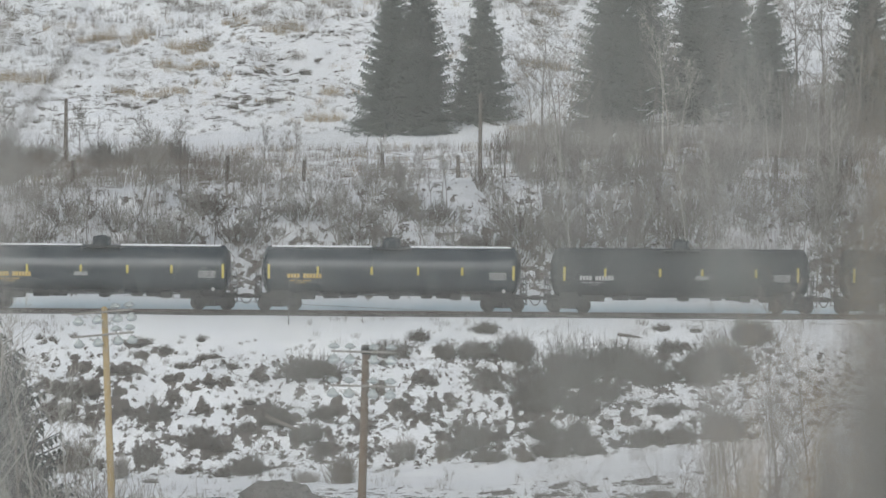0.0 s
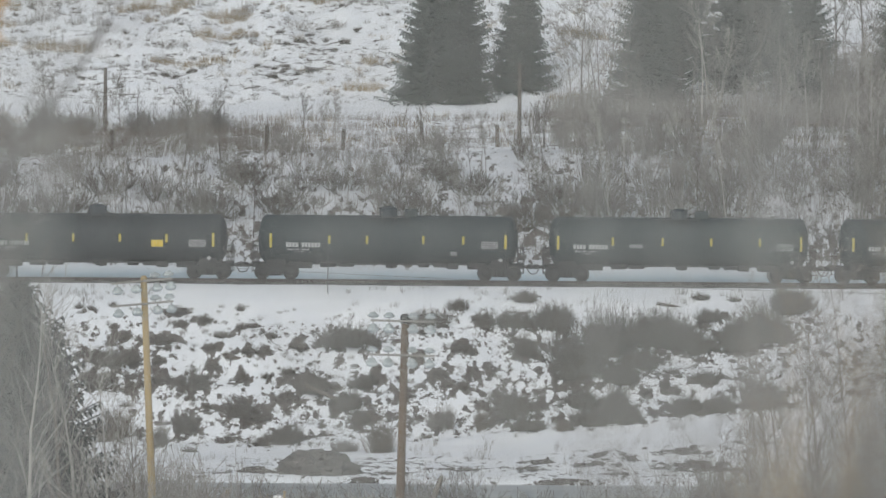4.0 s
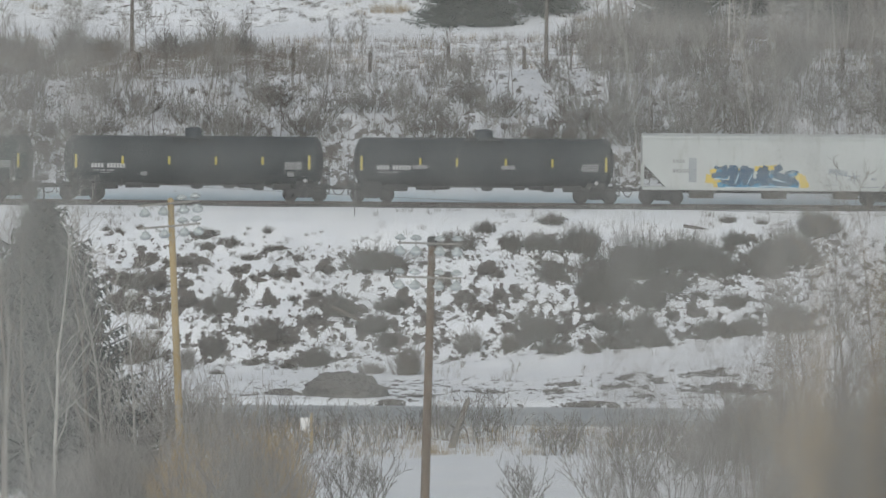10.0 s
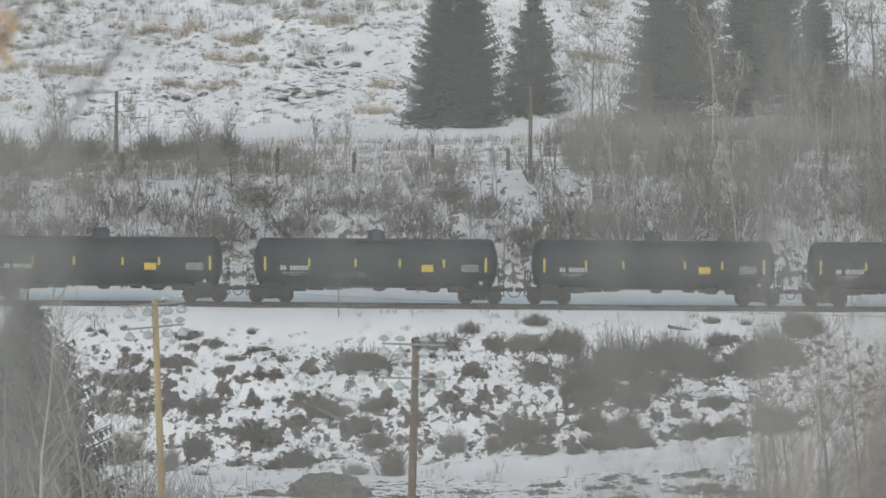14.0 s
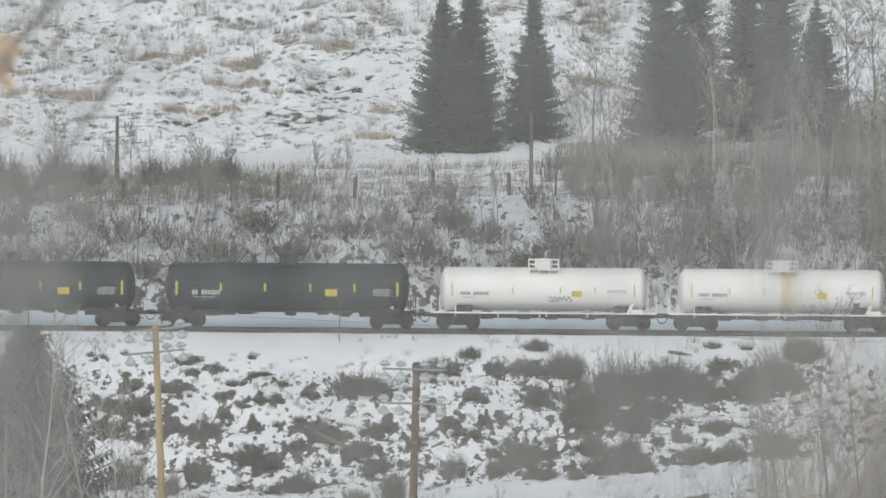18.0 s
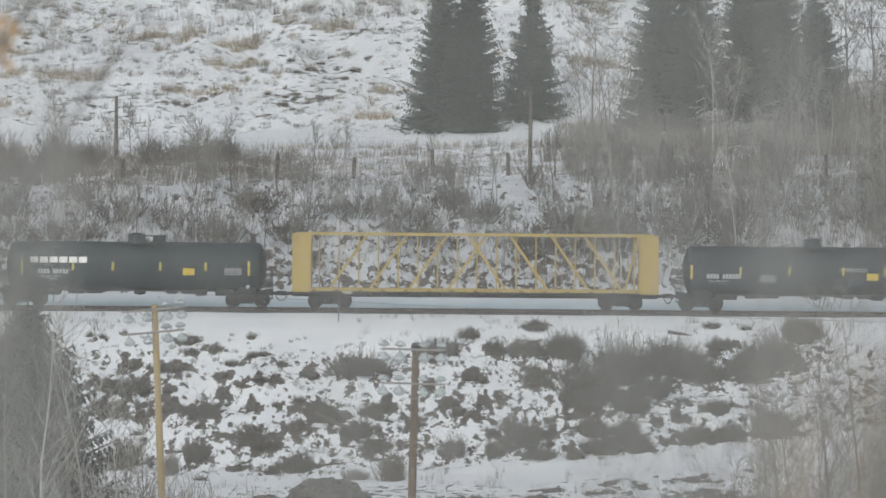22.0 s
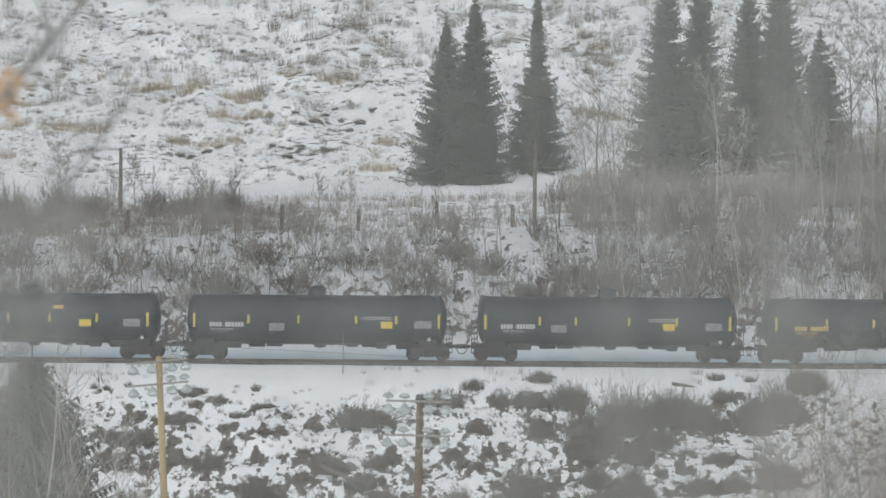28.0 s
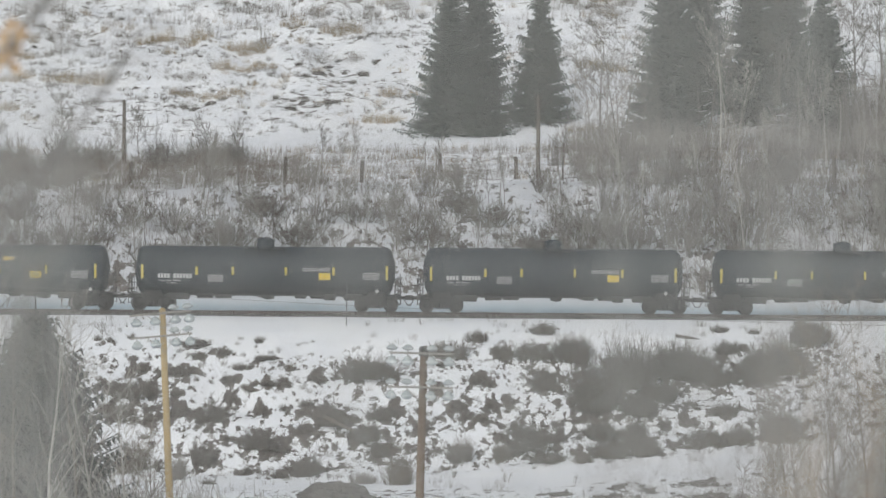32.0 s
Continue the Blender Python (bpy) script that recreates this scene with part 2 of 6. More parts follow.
M = {
    "ground": ground_paint(),
    "snow": surface("snow", (0.74, 0.76, 0.79), (0.87, 0.88, 0.89), 0.6, 0.7, bump=0.3, fine=5),
    "ice": surface("river_ice", (0.16, 0.18, 0.19), (0.42, 0.45, 0.46), 0.15, 0.35, bump=0.1, fine=2.0, stretch=(0.4, 1, 1)),
    "ballast": surface("ballast", (0.045, 0.043, 0.041), (0.13, 0.125, 0.12), 1.5, 0.95, bump=0.8, fine=12),
    "gravel": surface("river_gravel", (0.055, 0.05, 0.045), (0.17, 0.158, 0.145), 2.0, 0.95, bump=0.9, fine=7),
    "rail": surface("rail_steel", (0.05, 0.04, 0.035), (0.1, 0.085, 0.075), 4, 0.5, 0.6),
    "sleeper": surface("sleeper_wood", (0.04, 0.033, 0.028), (0.1, 0.085, 0.07), 3, 0.9, vary=0.25),
    "spruce": surface("spruce_needles", (0.068, 0.079, 0.07), (0.125, 0.139, 0.122), 0.8, 0.85, bump=0, fine=9, vary=0.1),
    "dark_needles": surface("dark_spruce_needles", (0.02, 0.024, 0.021), (0.05, 0.057, 0.05), 1.2, 0.85, bump=0, fine=9, vary=0.1),
    "grey_wood": surface("grey_crossarm_wood", (0.2, 0.19, 0.17), (0.36, 0.34, 0.31), 2, 0.9, fine=25, stretch=(0.3, 3, 3), bump=0.3),
    "tan_twig": surface("tan_twigs", (0.28, 0.2, 0.1), (0.46, 0.34, 0.19), 0.4, 0.85, bump=0, fine=5),
    "bark": surface("bark", (0.15, 0.138, 0.12), (0.3, 0.275, 0.245), 4, 0.9, bump=0.4, vary=0.2),
    "pale_bark": surface("poplar_bark", (0.28, 0.265, 0.235), (0.5, 0.475, 0.43), 3, 0.85, bump=0.3, vary=0.15),
    "twig": surface("twigs", (0.17, 0.155, 0.14), (0.34, 0.315, 0.285), 0.4, 0.85, bump=0, fine=5),
    "dark_twig": surface("dark_twigs", (0.08, 0.069, 0.06), (0.175, 0.153, 0.132), 0.5, 0.9, bump=0, fine=5),
    "brown_twig": surface("brown_twigs", (0.12, 0.1, 0.082), (0.24, 0.205, 0.17), 0.5, 0.9, bump=0, fine=5),
    "clod": surface("dark_earth_clods", (0.038, 0.032, 0.028), (0.105, 0.09, 0.078), 2.2, 0.95, bump=0.7, fine=9, vary=0.2),
    "grass": surface("dead_grass", (0.22, 0.165, 0.09), (0.42, 0.32, 0.18), 0.3, 0.9, bump=0, fine=4),
    "brown_grass": surface("brown_grass", (0.075, 0.065, 0.053), (0.18, 0.155, 0.12), 0.4, 0.9, bump=0, fine=4),
    "haze_stalk": surface("pale_haze_stalk", (0.44, 0.44, 0.42), (0.6, 0.6, 0.57), 4, 0.8, bump=0),
    "leaf": surface("orange_leaves", (0.4, 0.2, 0.05), (0.6, 0.36, 0.1), 5, 0.7, bump=0),
    "old_pole": surface("weathered_pole", (0.08, 0.052, 0.031), (0.16, 0.108, 0.064), 1.5, 0.9, fine=20, stretch=(3, 3, 0.2), bump=0.4),
    "new_pole": surface("yellowish_pole", (0.3, 0.22, 0.1), (0.48, 0.36, 0.18), 1.2, 0.8, fine=18, stretch=(3, 3, 0.2), bump=0.3),
    "post": surface("fence_wood", (0.07, 0.06, 0.05), (0.17, 0.145, 0.12), 3, 0.95, fine=25, stretch=(3, 3, 0.3), bump=0.4, vary=0.2),
    "wire": surface("wire", (0.1, 0.1, 0.1), (0.2, 0.2, 0.2), 2, 0.5, 0.5, bump=0),
    "tank_blue": tank_paint("blue_black_tank_paint", (0.02, 0.029, 0.036), (0.034, 0.043, 0.05), 0.22),
    "tank_black": tank_paint("black_tank_paint", (0.017, 0.022, 0.025), (0.036, 0.042, 0.045), 0.62, sheen=0.22),
    "tank_green": tank_paint("green_black_tank_paint", (0.017, 0.027, 0.029), (0.036, 0.047, 0.05), 0.6, sheen=0.24),
    "tank_slate": tank_paint("slate_black_tank_paint", (0.018, 0.025, 0.031), (0.036, 0.045, 0.052), 0.6, sheen=0.24),
    "white_paint": tank_paint("white_tank_paint", (0.81, 0.8, 0.775), (0.64, 0.6, 0.53), 0.5, (0.5, 0.42, 0.3), 0.3),
    "hopper_paint": tank_paint("greyish_white_hopper_paint", (0.47, 0.495, 0.48), (0.37, 0.38, 0.36), 0.6, (0.27, 0.26, 0.22), 0.45),
    "yellow_paint": tank_paint("yellow_car_paint", (0.42, 0.31, 0.08), (0.35, 0.26, 0.1), 0.55, (0.24, 0.14, 0.06), 0.6),
    "frame": surface("dirty_black_frame", (0.012, 0.012, 0.012), (0.036, 0.034, 0.031), 2.5, 0.8),
    "wheel": surface("wheel_steel", (0.016, 0.015, 0.014), (0.05, 0.044, 0.04), 3, 0.6, 0.4),
    "yellow": surface("yellow_reflective_strip", (0.5, 0.4, 0.06), (0.64, 0.52, 0.1), 3, 0.5, bump=0),
    "orange": surface("orange_placard", (0.56, 0.4, 0.03), (0.68, 0.5, 0.05), 3, 0.5, bump=0),
    "lettering": surface("white_lettering", (0.36, 0.36, 0.35), (0.54, 0.54, 0.53), 5, 0.6, bump=0),
    "gold_lettering": surface("gold_lettering", (0.5, 0.33, 0.07), (0.62, 0.44, 0.12), 5, 0.6, bump=0),
    "grey_panel": surface("grey_stencil_panel", (0.2, 0.2, 0.2), (0.34, 0.34, 0.33), 4, 0.6, bump=0),
    "blue_spray": surface("blue_spray_paint", (0.02, 0.17, 0.32), (0.04, 0.27, 0.45), 2, 0.6, bump=0),
    "navy_spray": surface("dark_blue_spray_paint", (0.01, 0.05, 0.1), (0.02, 0.085, 0.16), 2, 0.6, bump=0),
    "pale_blue_spray": surface("pale_blue_spray_paint", (0.35, 0.5, 0.6), (0.45, 0.6, 0.68), 2, 0.6, bump=0),
    "teal_spray": surface("faded_teal_spray_paint", (0.03, 0.06, 0.065), (0.05, 0.1, 0.105), 2, 0.6, bump=0),
    "dark_spray": surface("dark_spray_paint", (0.03, 0.05, 0.08), (0.1, 0.13, 0.17), 2, 0.6, bump=0),
    "pale_spray": surface("pale_spray_paint", (0.2, 0.22, 0.24), (0.34, 0.36, 0.38), 2, 0.6, bump=0),
}
M["glass"], M["rust_stain"] = glassy(), stain_paint()


# ---- mesh helpers ----
def part(name, shape, material, parent=None, label="", at=None):
    """One mesh object from a bmesh or a finished mesh, under a thing or a part."""
    if isinstance(shape, bmesh.types.BMesh):
        me = bpy.data.meshes.new(name)
        shape.to_mesh(me)
        shape.free()
    else:
        me = shape
    if not me.materials:
        me.materials.append(material)
    ob = new(name, me)
    if parent:
        ob.parent = parent
    if at is not None:
        ob.matrix_basis = at
    return tagged(ob, label)


def box(bm, x0, x1, y0, y1, z0, z1, bevel=0.0):
    vs = bmesh.ops.create_cube(bm, size=1.0, matrix=Matrix.Translation(((x0 + x1) / 2, (y0 + y1) / 2, (z0 + z1) / 2)) @ Matrix.Diagonal((x1 - x0, y1 - y0, z1 - z0, 1)))["verts"]
    if bevel:
        bmesh.ops.bevel(bm, geom=list({e for v in vs for e in v.link_edges}), offset=bevel, segments=1, affect="EDGES")
    return bm


def rod(bm, a, b, r0, r1=None, seg=8):
    a, b = Vector(a), Vector(b)
    d = b - a
    m = Matrix.Translation((a + b) / 2) @ d.to_track_quat("Z", "Y").to_matrix().to_4x4()
    bmesh.ops.create_cone(bm, cap_ends=True, segments=seg, radius1=r0, radius2=r0 if r1 is None else r1, depth=d.length, matrix=m)
    return bm


def beam(bm, a, b, w, h):
    """A square bar from a to b, w across y, h across the rest."""
    a, b = Vector(a), Vector(b)
    d = b - a
    m = Matrix.Translation((a + b) / 2) @ Matrix.Rotation(-math.atan2(d.z, d.x), 4, "Y")
    bmesh.ops.create_cube(bm, size=1.0, matrix=m @ Matrix.Diagonal((d.length, w, h, 1)))
    return bm


def turned(bm, profile, seg=32, axis="X"):
    """A body of revolution about x from (x, r) pairs."""
    rings = []
    for x, r in profile:
        rings.append([bm.verts.new((x, r * math.cos(2 * math.pi * i / seg), r * math.sin(2 * math.pi * i / seg))) for i in range(seg)])
    for a, b in zip(rings, rings[1:]):
        for i in range(seg):
            f = bm.faces.new((a[i], a[(i + 1) % seg], b[(i + 1) % seg], b[i]))
            f.smooth = True
    bm.faces.new(rings[0])
    bm.faces.new(rings[-1][::-1])
    bmesh.ops.recalc_face_normals(bm, faces=bm.faces)
    return bm


def sticks(p0, p1, r0, r1):
    """A mesh of many tapered three-sided sticks, from arrays of ends and radii."""
    p0, p1, r0, r1 = (np.asarray(a, float) for a in (p0, p1, r0, r1))
    d = p1 - p0
    d /= np.maximum(np.linalg.norm(d, axis=1, keepdims=True), 1e-6)
    ref = np.where(np.abs(d[:, 2:3]) > 0.9, [[1.0, 0, 0]], [[0, 0, 1.0]])
    u = np.cross(d, ref)
    u /= np.linalg.norm(u, axis=1, keepdims=True)
    v = np.cross(d, u)
    n = len(p0)
    vs = np.empty((n, 6, 3))
    for k in range(3):
        a = 2 * math.pi * k / 3
        o = math.cos(a) * u + math.sin(a) * v
        vs[:, k], vs[:, 3 + k] = p0 + o * r0[:, None], p1 + o * r1[:, None]
    base = np.arange(n)[:, None] * 6
    quads = np.concatenate([base + np.array(q) for q in ((0, 1, 4, 3), (1, 2, 5, 4), (2, 0, 3, 5))], axis=1).reshape(-1, 4)
    me = bpy.data.meshes.new("sticks")
    me.vertices.add(n * 6)
    me.vertices.foreach_set("co", vs.reshape(-1))
    me.loops.add(len(quads) * 4)
    me.loops.foreach_set("vertex_index", quads.reshape(-1).astype(np.int32))
    me.polygons.add(len(quads))
    me.polygons.foreach_set("loop_start", np.arange(0, len(quads) * 4, 4, dtype=np.int32))
    me.update()
    me.validate()
    return me


def thing(name, label, category, group="", at=None):
    ob = new(name)
    ob.empty_display_size = 0.3
    if at is not None:
        ob.matrix_basis = at
    return tagged(ob, label, category, group)


# ---- the land ----
PROFILE = [(-80, 14), (-10, 6.6), (4, 6.2), (20, 3.5), (60, -3.5), (110, -7.6), (150, -9.0), (232, -9.1), (249, -9.35), (251.5, -10.2), (266, -10.2), (268.5, -9.35),
           (286, -8.8), (290, -8.2), (307.5, -1.1), (310, -0.5), (312, -0.3), (316, -0.3), (318.5, -0.45), (321, 0.15), (324.5, 1.4), (328, 2.9), (340, 7.6), (345, 8.05), (352, 8.5), (392, 10.7), (402, 11.8),
           (450, 27.5), (520, 50), (700, 105), (1000, 160), (3000, 260)]


def lay(x, y):
    """The height of the land."""
    ys, zs = zip(*PROFILE)
    z = float(np.interp(y, ys, zs))
    if y > 200:
        rough = np.interp(y, (200, 285, 292, 305, 309, 320, 326, 342, 400, 440, 700), (0.1, 0.12, 0.5, 0.45, 0.03, 0.03, 0.5, 0.35, 0.3, 0.9, 3))
        z += float(rough) * (noise.noise((x * 0.23, y * 0.23, 1.7)) + 0.5 * noise.noise((x * 0.6, y * 0.6, 5.1)))
        z += float(np.interp(y, (276, 287, 296, 308), (0, 0.5, 0.4, 0))) * math.tanh((x + 2) / 14)
        z += float(np.interp(y, (274, 285, 291, 301), (0, 0.09, 0.09, 0))) * min(max(0.0, x - 3), 22)
        z += float(np.interp(y, (322, 340, 400, 480), (0, 0.35, 0.3, 2.0))) * math.sin(x / 17 + 0.5)
    return z


# where bushes and tussocks stand: x, y, width, height
BUSHES = [
    (-19.0, 299.3, 2.8, 1.5), (-19.5, 296.8, 2.0, 1.1), (-14.0, 295.9, 2.0, 2.0), (-14.2, 290.8, 1.5, 1.9), (-11.0, 292.5, 2.3, 1.9), (-8.3, 288.3, 2.0, 2.1), (-4.8, 301.5, 4.2, 2.2),
    (-7.2, 295.7, 2.3, 2.2), (-5.0, 293.7, 2.1, 1.5), (-3.9, 296.9, 2.0, 1.1), (-4.0, 291.3, 1.1, 1.3), (-0.2, 304.4, 2.8, 1.5), (1.6, 306.2, 1.2, 1.1), (5.8, 307.7, 1.8, 0.9),
    (3.1, 303.8, 1.6, 1.4), (5.1, 304.0, 2.4, 1.5), (5.6, 299.9, 2.1, 2.0), (16.9, 304.9, 2.0, 1.0), (16.0, 300.8, 2.3, 1.7), (16.0, 294.3, 1.4, 1.0), (14.5, 289.7, 2.3, 1.6),
    (16.7, 288.7, 1.7, 1.6), (4.8, 291.1, 3.6, 2.3), (5.5, 288.2, 2.3, 0.9),
]
THICKETS = [
    (14.9, 301.5, 3.2, 2.6), (18.2, 301.2, 2.8, 2.6), (12.3, 297.6, 2.2, 1.9), (7.2, 303.6, 2.2, 2.0), (21.6, 305.5, 3.0, 2.0),
    (8.6, 296.0, 3.6, 5.3), (10.6, 300.1, 3.3, 4.0), (13.2, 302.1, 4.0, 3.0), (11.1, 294.8, 2.6, 1.3), (19.8, 302.0, 3.2, 3.2), (19.1, 288.6, 2.6, 2.0), (9.2, 288.6, 2.3, 1.2),
    (10.6, 290.3, 1.4, 1.7), (11.3, 288.4, 1.6, 1.0), (8.9, 292.2, 2.3, 1.2),
]
PALE_BUSHES = [
    (-18.3, 290.3, 3.2, 2.9), (-15.5, 287.3, 1.8, 2.2), (-2.9, 283.2, 2.8, 2.8), (0.6, 290.7, 1.9, 2.1), (7.4, 287.8, 1.3, 0.7), (-5.0, 284.6, 1.6, 0.8), (2.8, 290.4, 1.3, 1.9),
]
LUMPS = [
    (-15.4, 305.8, 2.5, 0.9), (-16.0, 301.9, 1.9, 0.9), (-17.5, 296.3, 1.3, 0.9), (-16.0, 296.5, 1.3, 1.1), (-16.2, 298.8, 1.0, 0.5), (-10.0, 292.1, 1.3, 0.6), (-9.7, 287.6, 1.3, 0.8),
    (-11.6, 288.8, 0.7, 0.8), (-11.6, 305.5, 0.6, 0.7), (-13.7, 304.0, 0.9, 0.6), (-12.6, 302.0, 1.2, 0.5), (-13.2, 300.6, 1.1, 0.5), (-11.1, 303.1, 1.7, 0.3), (-9.6, 302.3, 0.9, 0.6),
    (-10.8, 299.9, 1.4, 0.5), (-12.2, 299.8, 0.5, 0.3), (-9.7, 299.9, 0.7, 0.6), (-12.9, 298.7, 0.8, 0.5), (-11.2, 297.1, 1.0, 0.7), (-9.8, 297.3, 0.4, 0.5), (-8.4, 297.6, 1.0, 0.5),
    (-8.5, 294.5, 1.2, 1.3), (-7.9, 301.1, 1.4, 0.9), (-6.7, 295.6, 1.6, 0.9),
]
FAR_LUMPS = [
    (1.7, 300.4, 1.5, 0.9), (2.4, 299.6, 0.5, 0.7), (3.5, 297.8, 0.6, 0.6), (0.5, 297.2, 1.1, 1.0), (2.4, 296.9, 0.5, 0.9), (16.4, 308.5, 1.4, 0.6), (3.8, 294.3, 1.0, 0.7),
    (1.0, 295.6, 0.9, 0.5), (1.9, 295.1, 0.7, 0.4), (13.5, 293.6, 0.5, 0.8), (12.3, 292.6, 0.3, 0.7), (14.1, 296.2, 1.0, 0.6), (7.5, 296.9, 0.7, 0.7), (18.4, 308.0, 1.0, 0.4),
    (-0.5, 302.4, 0.9, 0.4), (-0.8, 299.2, 0.8, 0.5), (-1.4, 294.6, 0.8, 0.7), (-15.2, 303.8, 0.9, 0.5), (-19.3, 306.1, 0.5, 0.4), (-20.6, 305.8, 0.5, 0.5), (-21.4, 306.1, 0.5, 0.5),
    (-18.7, 302.3, 1.0, 0.6), (-13.6, 284.4, 1.1, 0.4), (-13.0, 293.1, 0.6, 0.5),
]
SHORE_LUMPS = [
    (6.1, 276.4, 1.6, 0.4), (8.7, 275.8, 2.3, 0.3), (7.1, 267.7, 2.6, 0.3), (5.0, 273.4, 1.5, 0.6), (1.8, 273.4, 2.3, 0.5), (13.9, 278.9, 1.9, 0.4), (14.2, 274.6, 2.6, 0.6),
    (10.0, 271.7, 1.6, 0.2), (11.1, 278.0, 0.6, 0.2), (9.3, 278.8, 0.5, 0.2), (-2.2, 270.6, 1.8, 0.4), (-3.4, 268.0, 1.5, 0.3), (-8.8, 270.3, 1.2, 0.3), (-11.5, 270.1, 1.8, 0.3),
    (-12.9, 267.8, 1.5, 0.2), (15.8, 273.8, 1.8, 0.7),
]
HILL_GRASS = [
    (-25.3, 429.2, 2.9, 1.2), (-21.9, 427.6, 1.9, 1.5), (-17.5, 425.5, 2.8, 1.5), (-13.6, 431.0, 1.9, 0.8), (-9.5, 429.2, 2.9, 1.5), (-19.1, 419.8, 1.5, 1.3), (-16.5, 419.7, 2.8, 0.9),
    (-32.0, 416.9, 2.9, 1.2), (-29.2, 416.8, 1.4, 1.9), (-22.0, 413.1, 1.8, 0.9), (-18.8, 412.6, 2.8, 0.9), (-36.0, 417.8, 2.2, 1.1), (-5.2, 411.2, 1.4, 1.4),
    (11.5, 417.3, 2.3, 1.2), (10.7, 402.1, 2.7, 0.6),
]
HILL_BRUSH = [
    (-7.9, 421.6, 2.4, 1.7), (-11.7, 422.1, 3.5, 1.7), (-22.0, 417.7, 3.3, 1.2), (-38.0, 445.2, 1.5, 0.5), (-36.2, 448.5, 1.3, 0.6), (-26.7, 444.1, 2.0, 1.1), (11.6, 438.5, 1.7, 1.2),
    (-21.4, 442.3, 5.4, 3.0), (-11.8, 433.5, 2.9, 1.9), (-9.1, 443.4, 3.0, 3.0), (-15.1, 446.4, 3.0, 2.5), (0.8, 438.1, 1.5, 0.6), (10.0, 435.3, 1.9, 0.7), (11.9, 432.3, 2.4, 0.6),
    (4.9, 437.0, 1.5, 1.0),
]
HILL_LUMPS = [
    (-11.1, 416.9, 1.4, 0.7), (-10.3, 419.6, 1.0, 0.5), (-9.0, 418.2, 0.7, 0.7), (-7.4, 417.6, 1.4, 0.7), (-9.5, 421.6, 0.9, 0.4), (-6.5, 421.1, 0.7, 0.5), (-12.8, 420.4, 1.1, 0.4),
    (-12.2, 416.5, 1.1, 0.4), (-8.2, 416.1, 0.9, 0.4), (-14.4, 411.8, 0.7, 0.5), (-21.8, 409.4, 1.1, 0.6), (-20.9, 409.3, 0.9, 0.5), (-19.8, 410.3, 0.9, 0.5), (-13.0, 411.0, 0.7, 0.5),
    (-12.0, 410.6, 0.6, 0.5), (-9.7, 410.0, 1.8, 0.4), (-11.1, 409.6, 0.7, 0.4), (-13.1, 408.6, 1.4, 0.5), (-7.8, 426.4, 0.8, 0.5), (-6.8, 427.6, 1.0, 0.4), (-5.4, 428.3, 0.7, 0.5),
    (-35.4, 427.2, 0.7, 0.5), (-36.7, 425.4, 0.9, 0.5), (-34.2, 429.4, 0.7, 0.4),
]


def soil(xy):
    """How far the earth is bare round bushes and tussocks: 0 to 1 for each point."""
    bare = np.zeros(len(xy))
    for spots, wide, deep, most in ((BUSHES, 0.62, 0.95, 1.0), (THICKETS, 0.6, 0.7, 0.9), (LUMPS, 0.66, 1.15, 0.95), (FAR_LUMPS, 0.66, 1.15, 0.95), (PALE_BUSHES, 0.5, 0.6, 0.4), (SHORE_LUMPS, 0.62, 2.4, 1.0), (HILL_LUMPS, 0.6, 1.5, 0.55)):
        for x, y, w, h in spots:
            d = np.hypot((xy[:, 0] - x) / (w * wide + 0.15), (xy[:, 1] - y - h * deep * 0.45) / (h * deep + 0.2))
            bare = np.maximum(bare, most * np.clip(1.35 - d, 0, 1))
    return bare


def sheet():
    xs = np.unique(np.concatenate([np.linspace(-2500, -120, 24), np.linspace(-120, -42, 30), np.arange(-42, 42.1, 0.45), np.linspace(42, 120, 30), np.linspace(120, 2500, 24)]))
    ys = np.unique(np.concatenate([np.linspace(-600, -10, 12), np.linspace(-10, 225, 50), np.arange(225, 330, 0.5), np.arange(330, 480, 0.8), np.linspace(480, 3000, 50)]))
    co = [(x, y, lay(x, y)) for y in ys for x in xs]
    nx = len(xs)
    faces = [(j * nx + i, j * nx + i + 1, (j + 1) * nx + i + 1, (j + 1) * nx + i) for j in range(len(ys) - 1) for i in range(nx - 1)]
    me = bpy.data.meshes.new("ground")
    me.from_pydata(co, [], faces)
    me.polygons.foreach_set("use_smooth", [True] * len(faces))
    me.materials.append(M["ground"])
    me.attributes.new("bare_soil", "FLOAT", "POINT").data.foreach_set("value", soil(np.array(co)[:, :2]))
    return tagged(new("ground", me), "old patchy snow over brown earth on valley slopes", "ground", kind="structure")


sheet()
bm = bmesh.new()
box(bm, -400, 400, 249.5, 268, -9.9, -9.62)
tagged(part("water", bm, M["ice"]), "narrow river under dull grey ice", "river", kind="structure")


